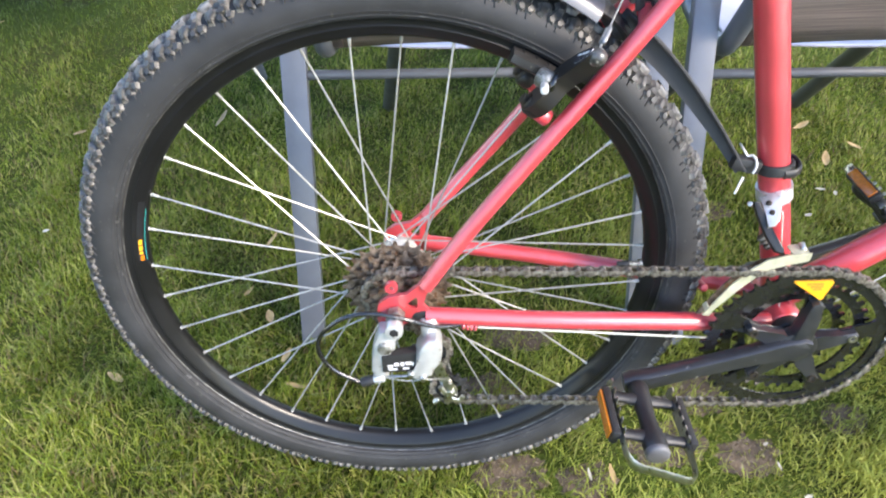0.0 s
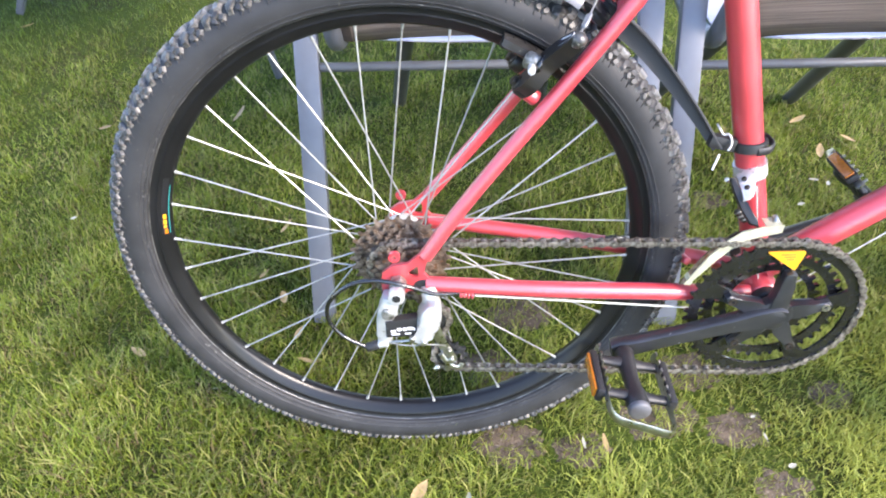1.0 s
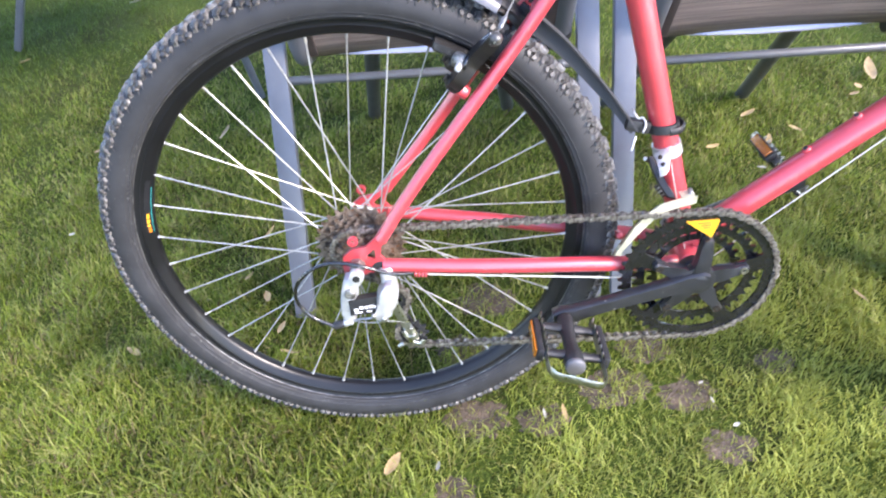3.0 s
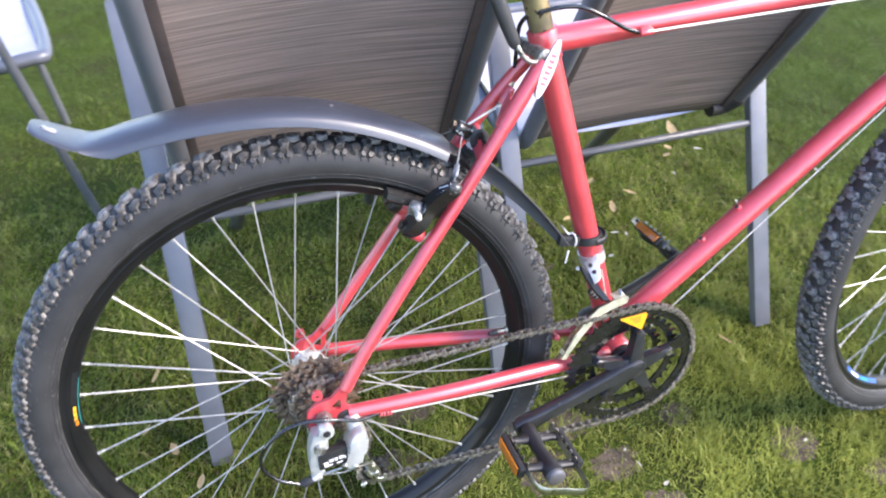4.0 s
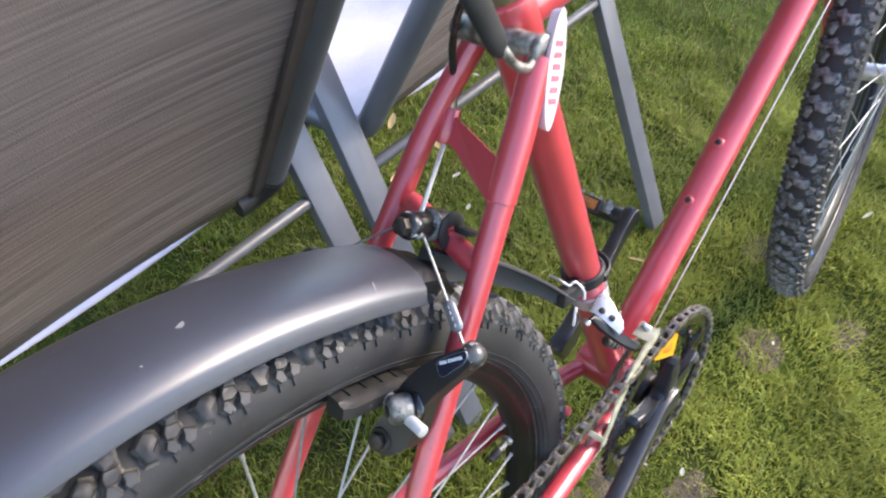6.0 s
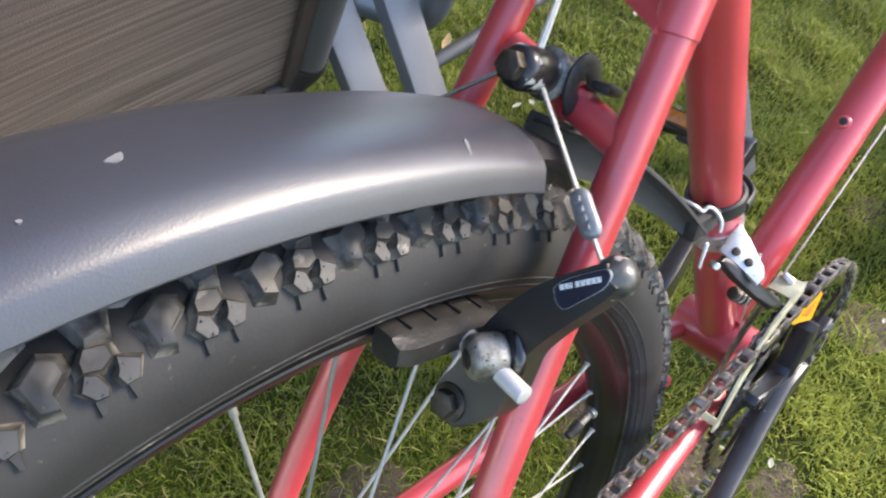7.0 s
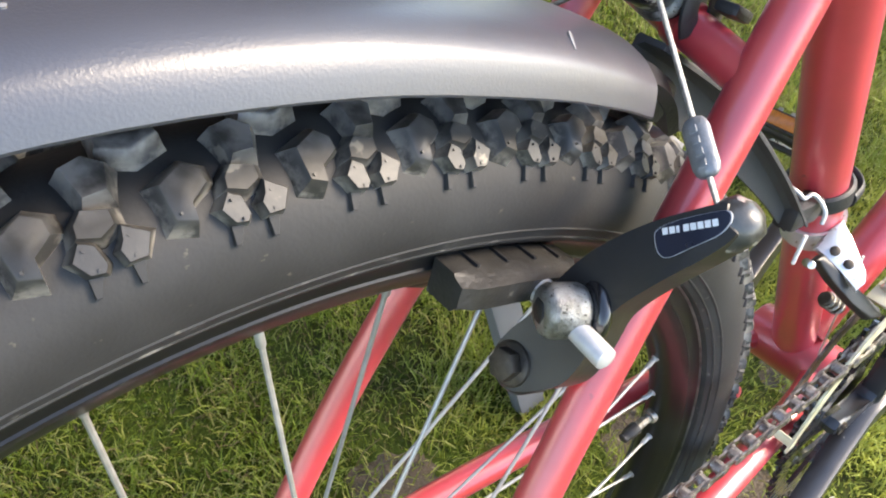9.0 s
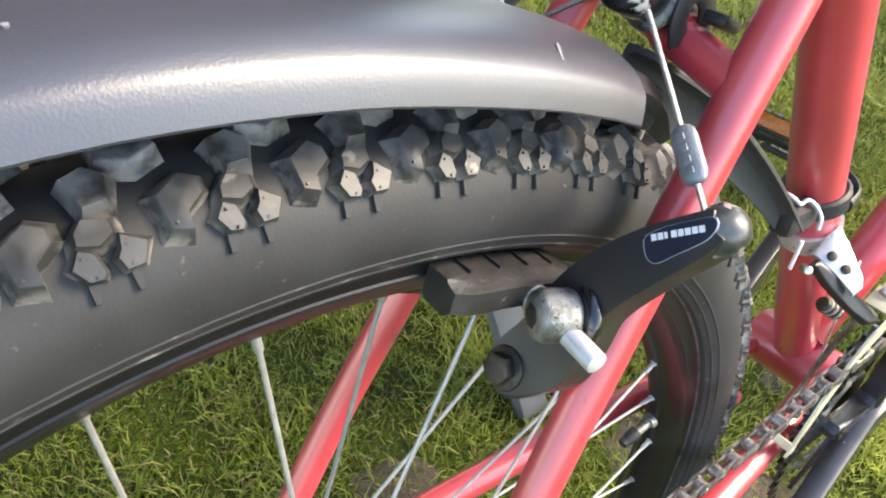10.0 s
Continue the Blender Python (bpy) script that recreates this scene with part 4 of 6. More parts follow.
def crank(angle, s):
    u, v = Vector((math.cos(angle), 0, math.sin(angle))), Vector((-math.sin(angle), 0, math.cos(angle)))
    bm = bmesh.new()
    secs = ((-0.013, 0.0095, 0.0615), (-0.006, 0.0140, 0.0615), (0.014, 0.0130, 0.0625), (0.032, 0.0112, 0.0655), (0.05, 0.0100, 0.0685), (0.11, 0.0088, 0.0780), (0.158, 0.0098, 0.0860), (0.178, 0.0118, 0.0880), (0.187, 0.0085, 0.0885))
    rings = []
    for f, h, y in secs:
        t = 0.0095 - 0.0020 * min(1.0, max(0.0, f) / 0.06)
        rings.append([bm.verts.new(BB + u * f + v * (h * c) + Vector((0, s * (y + t * e), 0))) for c, e in ((-1, -0.8), (-0.88, -1), (0.88, -1), (1, -0.8), (1, 0.72), (0.84, 1), (0.3, 1.05), (0.1, 1.06), (-0.1, 1.06), (-0.3, 1.05), (-0.84, 1), (-1, 0.72))])
    for a, b in zip(rings, rings[1:]):
        for k in range(12):
            bm.faces.new((a[k], a[(k + 1) % 12], b[(k + 1) % 12], b[k]))
    bm.faces.new(rings[0][::-1])
    bm.faces.new(rings[-1])
    arm = fpart("crank_arm", bm, CRANKPAINT, "scuffed black crank arm")
    bm = bmesh.new()
    c = BB + Vector((0, s * 0.0640, 0))
    rod(bm, c, c + Vector((0, s * 0.0075, 0)), 0.0130, 24)
    fpart("crank_bolt_cap", bm, CRANKPAINT, "", arm)
    # Pedal: hanging platform with side cages and reflectors.
    p = BB + u * 0.174 + Vector((0, s * 0.097, 0))
    tilt = Matrix.Translation(p) @ Matrix.Rotation(radians(PEDAL_TILT if s < 0 else 48), 4, "Y")
    bm = bmesh.new()
    tube(bm, [tilt @ Vector((0, s * y, 0)) for y in (-0.006, 0.0, 0.008, 0.020, 0.040, 0.054, 0.064, 0.076, 0.083, 0.0845)], [0.007, 0.0105, 0.0105, 0.0098, 0.0084, 0.0090, 0.0112, 0.0124, 0.0118, 0.010], 20)
    for y in (0.018, 0.066):
        for q in (1, -1):
            tube(bm, [tilt @ Vector((0, s * y, 0)), tilt @ Vector((q * 0.012, s * y, 0)), tilt @ Vector((q * 0.022, s * y, 0)), tilt @ Vector((q * 0.036, s * y, 0))], [0.0105, 0.0072, 0.0060, 0.0066], 12, 0.75, (0, 0, 1))
    pedal = fpart("pedal", bm, PLASTIC, "black plastic pedal with steel cage")
    for q in (1, -1):
        bm = bmesh.new()
        block(bm, (0.0085, 0.062, 0.017), tilt @ Matrix.Translation((q * 0.0395, s * 0.042, -0.001)), 0.003)
        fpart("pedal_side", bm, PLASTIC, "", pedal)
        if q < 0 or s > 0:
            bm = bmesh.new()
            block(bm, (0.003, 0.054, 0.012), tilt @ Matrix.Translation((q * 0.0448, s * 0.042, -0.001)), 0.001)
            fpart("pedal_reflector", bm, ORANGE, "orange reflector", pedal)
        for k in range(6):
            bm = bmesh.new()
            block(bm, (0.0016, 0.0045, 0.007), tilt @ Matrix.Translation((q * 0.0328, s * (0.006 + 0.0125 * k), 0.0085)), 0.0004)
            fpart("cage_tooth", bm, STEEL, "", pedal)
    bm = bmesh.new()
    pts = [tilt @ Vector((x, s * y, 0.001)) for x, y in ((-0.0330, 0.000), (-0.0330, 0.045), (-0.0332, 0.080), (-0.0318, 0.096), (-0.0235, 0.105), (0.000, 0.109), (0.0225, 0.113), (0.0315, 0.107), (0.0338, 0.088), (0.0330, 0.045), (0.0330, 0.000))]
    tube(bm, curve(pts, 5), 0.0055, 8, 0.16, tilt.to_3x3() @ Vector((1, 0, 0)))
    fpart("pedal_cage", bm, STEEL, "worn steel cage", pedal)
    bm = bmesh.new()
    rod(bm, tilt @ Vector((0, s * 0.080, 0)), tilt @ Vector((0, s * 0.0885, 0)), 0.0120, 20, 0.2)
    fpart("dust_cap", bm, mat("grey_cap", (0.13, 0.13, 0.135), 0.5) if s < 0 else bpy.data.materials["grey_cap"], "worn grey dust cap", pedal)


PEDAL_TILT = 12
crank(CRANK, -1)
crank(CRANK + math.pi + radians(7), 1)
# Yellow warning triangle.
tri = [Vector((0.3985, -0.0665, 0.3655)), Vector((0.4395, -0.0685, 0.3675)), Vector((0.4320, -0.0695, 0.3425))]
mid = sum(tri, Vector()) / 3
rounded = []
for k in range(3):
    a, b, c = tri[k - 1], tri[k], tri[(k + 1) % 3]
    p, q = b + (a - b).normalized() * 0.004, b + (c - b).normalized() * 0.004
    rounded += [p + (b - p) * f for f in (0, 0.55)] + [b + (q - b) * f for f in (0.45, 1)]
bm = bmesh.new()
nrm = (tri[1] - tri[0]).cross(tri[2] - tri[0]).normalized()
nrm = nrm if nrm.y < 0 else -nrm
top = [bm.verts.new(p + nrm * 0.0012) for p in rounded]
low = [bm.verts.new(p - nrm * 0.0016) for p in rounded]
bm.faces.new(top)
bm.faces.new(low[::-1])
for k in range(12):
    bm.faces.new((low[k], low[(k + 1) % 12], top[(k + 1) % 12], top[k]))
sticker = part("warning_triangle", bm, YELLOW, bike, "yellow triangular sticker with small orange print")
ex = (tri[1] - tri[0]).normalized()
ez = nrm.cross(ex)
m = Matrix((ex, nrm, ez)).transposed().to_4x4()
m.translation = mid + nrm * 0.0014
INK = mat("orange_ink", (0.70, 0.20, 0.03), 0.5)
text_bars(sticker, m, [(-0.002, 0.0048, 0.016), (0.000, 0.0015, 0.012), (0.001, -0.0018, 0.008)], INK, 0.0018)

# Chain.
COG_R, COG_Y = 17 * 0.0127 / (2 * math.pi), -0.0420
J1, J2 = Vector((0.034, -0.042, 0.254)), Vector((0.056, -0.044, 0.196))


def arc(cx, cz, r, a0, a1, y, n=40):
    return [Vector((cx + r * math.cos(radians(a0 + (a1 - a0) * k / n)), y, cz + r * math.sin(radians(a0 + (a1 - a0) * k / n)))) for k in range(n + 1)]


RR = 48 * 0.0127 / (2 * math.pi)
path = arc(0, 0.332, COG_R, 270, 92, COG_Y) + [SIDE @ p for p in arc(BB.x, BB.z, RR, 97, -92, RING_Y, 80)] + arc(J2.x, J2.z, 0.0215, -85, -215, J2.y, 20)
path += arc(J1.x, J1.z, 0.0215, -35, 80, J1.y, 20)
path.append(path[0])
lengths = [0.0]
for a, b in zip(path, path[1:]):
    lengths.append(lengths[-1] + (b - a).length)
links = 2 * round(lengths[-1] / 0.0127 / 2)
step = lengths[-1] / links


def chain_at(s):
    s %= lengths[-1]
    i = max(k for k in range(len(lengths)) if lengths[k] <= s) if s else 0
    i = min(i, len(path) - 2)
    f = (s - lengths[i]) / max(1e-9, lengths[i + 1] - lengths[i])
    return path[i].lerp(path[i + 1], f)


def link_mesh(y, t, r):
    bm = bmesh.new()
    for s in (-1, 1):
        outline = [(x, z) for x, z in [(-0.00635 + r * math.cos(a), r * math.sin(a)) for a in (radians(70 + 220 * k / 7) for k in range(8))]]
        outline += [(0.0, -r * 0.62)] + [(0.00635 + r * math.cos(a), r * math.sin(a)) for a in (radians(-110 + 220 * k / 7) for k in range(8))] + [(0.0, r * 0.62)]
        slab(bm, outline, s * y - t / 2, s * y + t / 2)
    ob = part("link", bm, CHAIN)
    me = ob.data
    bpy.data.objects.remove(ob)
    return me


OUTER, INNER = link_mesh(0.0039, 0.0011, 0.0042), link_mesh(0.0026, 0.0011, 0.0042)
pins = bmesh.new()
for k in range(links):
    p = chain_at(k * step)
    tube(pins, [p + Vector((0, -0.0048, 0)), p + Vector((0, 0.0048, 0))], 0.0019, 6)
    tube(pins, [p + Vector((0, -0.0021, 0)), p + Vector((0, 0.0021, 0))], 0.0038, 8)
chain = part("chain", pins, CHAIN, bike, "oily brown bicycle chain")
for k in range(links):
    p, q = chain_at(k * step), chain_at((k + 1) * step)
    again("link", OUTER if k % 2 else INNER, chain, along(p, q))

# Rear derailleur.
bm = bmesh.new()
slab(bm, [(-0.017, 0.322), (-0.004, 0.323), (0.001, 0.318), (0.0005, 0.311), (-0.004, 0.301), (-0.006, 0.292), (-0.0145, 0.289), (-0.0165, 0.268), (-0.010, 0.264), (-0.010, 0.2575), (-0.026, 0.2575), (-0.027, 0.270), (-0.026, 0.291), (-0.0225, 0.306)], -0.0875, -0.068, 0.003)
derailleur = part("rear_derailleur", bm, ALLOY, bike, "silver rear derailleur with a black link plate")
bm = bmesh.new()
slab(bm, circle(-0.001, 0.327, 0.0092, 24), -0.0925, -0.080, 0.0015)
part("hanger_bolt", bm, ALLOY, derailleur, "polished hanger bolt")
bm = bmesh.new()
# Black hexagon stands for the shade inside the hollow bolt head.
slab(bm, circle(-0.001, 0.327, 0.0050, 6, 0.3), -0.0932, -0.090)
part("socket_shade", bm, PLASTIC, derailleur)
bm = bmesh.new()
rod(bm, (-0.012, -0.092, 0.3025), (-0.012, -0.085, 0.3025), 0.0072, 20, 0.15)
part("pivot_screw", bm, WORN, derailleur)
bm = bmesh.new()
slab(bm, [(-0.0160, 0.2905), (0.020, 0.2965), (0.021, 0.291), (0.0195, 0.269), (-0.0160, 0.2675)], -0.0895, -0.078, 0.0015)
plate = part("link_plate", bm, PLASTIC, derailleur, "black link plate with white lettering")
text_bars(plate, Matrix.Translation((0.003, -0.0899, 0.2795)) @ Matrix.Rotation(radians(-5), 4, "Y"), [(-0.0105, -0.0015, 0.0055), (-0.0035, 0.001, 0.005), (0.0025, 0.001, 0.004), (0.009, 0.0015, 0.006), (0.0135, 0.000, 0.002)], WHITE, 0.0040)
text_bars(plate, Matrix.Translation((0.001, -0.0899, 0.2735)) @ Matrix.Rotation(radians(-5), 4, "Y"), [(-0.006, 0.0, 0.010), (0.008, 0.0, 0.007)], WHITE, 0.0018)
bm = bmesh.new()
slab(bm, [(0.0265, 0.303), (0.033, 0.313), (0.041, 0.3145), (0.0465, 0.307), (0.0475, 0.296), (0.0455, 0.284), (0.040, 0.2750), (0.032, 0.2700), (0.031, 0.259), (0.023, 0.258), (0.014, 0.262), (0.0195, 0.269), (0.0205, 0.2965)], -0.0935, -0.066, 0.0045)
part("knuckle", bm, ALLOY, derailleur, "rounded silver knuckle")
bm = bmesh.new()
rod(bm, (0.036, -0.070, 0.300), (0.034, -0.066, 0.326), 0.0098, 20, 0.2)
part("knuckle_neck", bm, ALLOY, derailleur)
bm = bmesh.new()
tube(bm, curve([(0.014, -0.060, 0.318), (0.024, -0.064, 0.325), (0.036, -0.064, 0.326), (0.046, -0.060, 0.316)], 5), 0.0085, 12, 0.6, (0, 1, 0))
part("spring_cover", bm, PLASTIC, derailleur)
bm = bmesh.new()
rod(bm, (-0.010, -0.088, 0.2605), (0.016, -0.089, 0.2625), 0.0016, 10)
part("lower_link", bm, STEEL, derailleur)
for x, z in ((0.0135, 0.2685), (0.0265, 0.2625)):
    bm = bmesh.new()
    rod(bm, (x, -0.096, z), (x, -0.090, z), 0.0034, 12)
    part("link_pin", bm, STEEL, derailleur)
for y in (-0.050, -0.036):
    bm = bmesh.new()
    tube(bm, [(0.032, y, 0.262), (0.036, y, 0.248), (0.046, y, 0.222), (0.056, y, 0.196), (0.060, y, 0.184)], [0.007, 0.0075, 0.006, 0.008, 0.005], 12, 0.12, (0, 1, 0))
    part("cage_plate", bm, STEEL if y < -0.045 else PLASTIC, derailleur, "bright steel cage plate" if y < -0.045 else "")
for j in (J1, J2):
    bm = bmesh.new()
    slab(bm, toothed(j.x, j.z, 11, 0.0200, 0.003), j.y - 0.0022, j.y + 0.0022, hole=toothed(j.x, j.z, 11, 0.0125, 0.0))
    for k in range(4):
        u = Vector((math.cos(k * math.pi / 2 + 0.4), 0, math.sin(k * math.pi / 2 + 0.4)))
        tube(bm, [j, j + u * 0.0135], 0.0024, 8)
    rod(bm, j + Vector((0, -0.0075, 0)), j + Vector((0, 0.0075, 0)), 0.0050, 12)
    part("jockey_wheel", bm, PLASTIC, derailleur)
bm = bmesh.new()
tube(bm, curve([(0.044, -0.0525, 0.206), (0.049, -0.0535, 0.196), (0.057, -0.0540, 0.186), (0.066, -0.053, 0.183), (0.070, -0.052, 0.188)], 5), 0.0034, 10, 0.5, (0, 1, 0))
tube(bm, curve([(0.056, -0.053, 0.211), (0.055, -0.054, 0.199), (0.053, -0.054, 0.186), (0.051, -0.053, 0.178)], 5), 0.0030, 10, 0.5, (0, 1, 0))
rod(bm, (0.056, -0.056, 0.196), (0.056, -0.050, 0.196), 0.0050, 12)
part("cage_guide", bm, STEEL, derailleur, "bright steel wire guide")
bm = bmesh.new()
rod(bm, (0.036, -0.055, 0.182), (0.042, -0.055, 0.187), 0.0028, 10)
part("stop_pin", bm, STEEL, derailleur)
bm = bmesh.new()
rod(bm, (-0.040, -0.0855, 0.2495), (-0.026, -0.085, 0.2535), 0.0055, 14, 0.15)
part("barrel_adjuster", bm, PLASTIC, derailleur)
bm = bmesh.new()
rod(bm, (-0.026, -0.085, 0.2535), (-0.015, -0.085, 0.2565), 0.0050, 8, 0.15)
part("adjuster_nut", bm, ALLOY, derailleur)
bm = bmesh.new()
tube(bm, curve([(0.066, -0.0645, 0.311), (0.040, -0.078, 0.322), (0.010, -0.086, 0.340), (-0.022, -0.0875, 0.349), (-0.052, -0.0865, 0.342), (-0.076, -0.085, 0.318), (-0.080, -0.085, 0.292), (-0.066, -0.085, 0.267), (-0.040, -0.0855, 0.2495)], 8), 0.0025, 10)
part("gear_cable_housing", bm, BLACK, bike, "black gear cable loop")
bm = bmesh.new()
tube(bm, [(0.085, -0.0635, 0.3085), (0.36, -0.040, 0.2700)], 0.0011, 8)
fpart("gear_cable", bm, LINER, "thin pale gear cable")
bm = bmesh.new()
tube(bm, curve([(-0.016, -0.085, 0.256), (0.010, -0.0895, 0.255), (0.026, -0.089, 0.256), (0.040, -0.080, 0.247), (0.050, -0.066, 0.232), (0.051, -0.062, 0.226)], 6), 0.0008, 6)
part("gear_wire_end", bm, WIRE, bike)

# Front derailleur.
ax = (seat_axis(0.7) - seat_axis(0.3)).normalized()
bm = bmesh.new()
lathe(bm, [(-0.0075, 0.0154), (-0.0075, 0.0176), (0.0075, 0.0176), (0.0075, 0.0154)], n=32, closed=True)
bmesh.ops.transform(bm, verts=bm.verts, matrix=Matrix.Translation(seat_axis(0.434)) @ Vector((0, 1, 0)).rotation_difference(ax).to_matrix().to_4x4())
front_der = upart("front_derailleur", bm, ALLOY, "silver front derailleur clamped on the seat tube")


def plate_of(corners, thick, bevel=0.001):
    """A flat plate over four or more corners, thick along its own normal."""
    c = [Vector(p) for p in corners]
    n = (c[1] - c[0]).cross(c[-1] - c[0]).normalized() * thick / 2
    bm = bmesh.new()
    low, top = [bm.verts.new(p - n) for p in c], [bm.verts.new(p + n) for p in c]
    caps = [bm.faces.new(low[::-1]), bm.faces.new(top)]
    for k in range(len(c)):
        bm.faces.new((low[k], low[(k + 1) % len(c)], top[(k + 1) % len(c)], top[k]))
    bmesh.ops.bevel(bm, geom=list({e for f in caps for e in f.edges}), offset=bevel, segments=2, affect="EDGES", profile=0.6)
    return bm


upart("linkage_cover", plate_of([(0.3650, -0.0190, 0.4330), (0.3769, -0.0190, 0.4395), (0.3858, -0.0205, 0.4440), (0.3834, -0.0292, 0.4374), (0.3782, -0.0450, 0.4251), (0.3740, -0.0485, 0.4210), (0.3676, -0.0473, 0.4176), (0.3690, -0.0340, 0.4265)], 0.0035), ALLOY, "bright silver linkage cover", front_der)
for p in ((0.3722, -0.0275, 0.4325), (0.3735, -0.0365, 0.4275)):
    bm = bmesh.new()
    d = Vector((-0.45, -0.45, 0.77)).normalized()
    rod(bm, Vector(p), Vector(p) + d * 0.0030, 0.0029, 14, 0.2)
    upart("adjuster_screw", bm, BOLT, "dark adjuster screw", front_der)
upart("swing_arm", plate_of([(0.3570, -0.0240, 0.4330), (0.3640, -0.0240, 0.4330), (0.3695, -0.0370, 0.4200), (0.3760, -0.0490, 0.4090), (0.3830, -0.0570, 0.4000), (0.3850, -0.0600, 0.3930), (0.3760, -0.0570, 0.3950), (0.3670, -0.0470, 0.4080), (0.3610, -0.0340, 0.4220)], 0.0065, 0.0018), CASTING, "glossy black swing arm", front_der)
lo, hi = Vector((0.3700, -0.0330, 0.3990)), Vector((0.3800, -0.0400, 0.3880))
bm = bmesh.new()
rod(bm, lo, hi, 0.0046, 18, 0.2)
upart("spring_barrel", bm, BOLT, "oily spring barrel", front_der)
for k in range(3):
    bm = bmesh.new()
    p, d = lo.lerp(hi, 0.2 + 0.3 * k), (hi - lo).normalized()
    rod(bm, p - d * 0.0010, p + d * 0.0010, 0.0055, 18, 0.12)
    upart("spring_coil", bm, WORN, "", front_der)
bm = bmesh.new()
rod(bm, (0.3590, -0.0200, 0.4270), (0.3540, -0.0255, 0.4320), 0.0026, 14, 0.2)
upart("cable_anchor", bm, STEEL, "pale cable anchor bolt", front_der)
for y, lift in ((-0.064, 0.0), (-0.048, -0.012)):
    bm = bmesh.new()
    outline = [(0.4100, 0.3985), (0.390, 0.3965), (0.368, 0.3905), (0.352, 0.3770), (0.338, 0.3580), (0.327, 0.3380), (0.3175, 0.3200), (0.3230, 0.3200), (0.334, 0.3350), (0.348, 0.3540), (0.362, 0.3700), (0.380, 0.3820), (0.409, 0.3890)]
    slab(bm, [(x, z + lift) for x, z in outline], y - 0.0008, y + 0.0008)
    upart("cage_plate", bm, CAGE if lift == 0 else RUST, "tarnished pale cage plate" if lift == 0 else "", front_der)
bm = bmesh.new()
block(bm, (0.006, 0.018, 0.002), Matrix.Translation((0.325, -0.056, 0.3215)) @ Matrix.Rotation(radians(-60), 4, "Y"), 0.0006)
upart("cage_bridge", bm, CAGE, "", front_der)
bm = bmesh.new()
block(bm, (0.016, 0.018, 0.002), Matrix.Translation((0.400, -0.056, 0.3965)) @ Matrix.Rotation(radians(-10), 4, "Y"), 0.0006)
upart("cage_bridge", bm, CAGE, "", front_der)
bm = bmesh.new()
rod(bm, (0.404, -0.058, 0.3975), (0.404, -0.050, 0.401), 0.0030, 10)
upart("screw", bm, STEEL, "", front_der)
bm = bmesh.new()
tube(bm, [(0.381, -0.030, 0.432), (0.424, -0.018, 0.272), (0.430, 0.0, 0.264)], 0.0007, 6)
fpart("front_gear_cable", bm, LINER)
bm = bmesh.new()
tube(bm, [(0.436, -0.012, 0.2600), (0.862, -0.032, 0.672)], 0.0008, 6)
fpart("down_tube_cable", bm, LINER, "thin bare gear cable below the down tube")

# Cables along the top tube to the rear brake.
bm = bmesh.new()
tube(bm, [(0.424, -0.0145, 0.7290), (0.85, -0.0145, 0.7385)], 0.0016, 8)
fpart("top_tube_cable", bm, LINER, "pale cable along the top tube")
bm = bmesh.new()
tube(bm, curve([(0.412, -0.0265, 0.7285), (0.392, -0.028, 0.736), (0.362, -0.032, 0.753), (0.334, -0.027, 0.765), (0.304, -0.020, 0.764), (0.284, 0.004, 0.750), (0.286, 0.024, 0.716), (0.2865, 0.029, 0.684)], 8), 0.0025, 10)
upart("brake_cable_housing", bm, BLACK, "black brake cable housing")
bm = bmesh.new()
rod(bm, (0.2865, 0.0290, 0.6840), (0.2800, 0.0287, 0.6670), 0.0036, 10)
upart("housing_end", bm, STEEL)
bm = bmesh.new()
tube(bm, [(0.2700, 0.0280, 0.6500), (0.2170, 0.0005, 0.6430)], 0.0016, 8)
upart("brake_wire", bm, LINER)

# Cantilever brakes: arms in a plane square to the seat stays.
BU = Vector((0.605, 0, 0.796)).normalized()
BN = Vector((-BU.z, 0, BU.x))
ARM = [(507, 26), (513, 23.5), (522, 25.5), (530, 29.5), (540, 31), (548, 33), (557, 36.5), (567, 42.5), (577, 50.5), (584, 57.8), (590, 64.0), (591.5, 68.5), (588.5, 72), (583, 72), (575, 68), (566, 62.5),
       (558, 58), (551, 54.5), (545, 52.5), (538, 53), (527, 53), (519, 51), (512, 45), (505.5, 37), (504, 31)]
BADGE = [(575.6, 51.5), (571.0, 54.4), (569.3, 57.2), (569.9, 59.6), (574.2, 62.4), (578.4, 65.4), (582.6, 68.4), (586.6, 69.2), (589.0, 67.8), (588.6, 65.5)]


def rounded_off(outline, times=2):
    """Cuts the corners of a closed outline."""
    for _ in range(times):
        outline = [(a[0] * (1 - f) + b[0] * f, a[1] * (1 - f) + b[1] * f) for a, b in zip(outline, outline[1:] + outline[:1]) for f in (0.25, 0.75)]
    return outline


def brake_plate(bm, outline, n0, n1, s, bevel=0.0, seg=3):
    """An outline in the arm's plane, in millimetres along the stay and outwards, thick from n0 to n1."""
    rings = [[bm.verts.new(BU * (u * MM) + Vector((0, s * v * MM, 0)) + BN * (n * MM)) for u, v in outline] for n in (n0, n1)]
    k = len(outline)
    caps = [bm.faces.new(rings[0][::-1]), bm.faces.new(rings[1])]
    for i in range(k):
        bm.faces.new((rings[0][i], rings[0][(i + 1) % k], rings[1][(i + 1) % k], rings[1][i]))
    if bevel:
        bmesh.ops.bevel(bm, geom=list({e for f in caps for e in f.edges}), offset=bevel * MM, segments=seg, affect="EDGES", profile=0.5)
    return bm


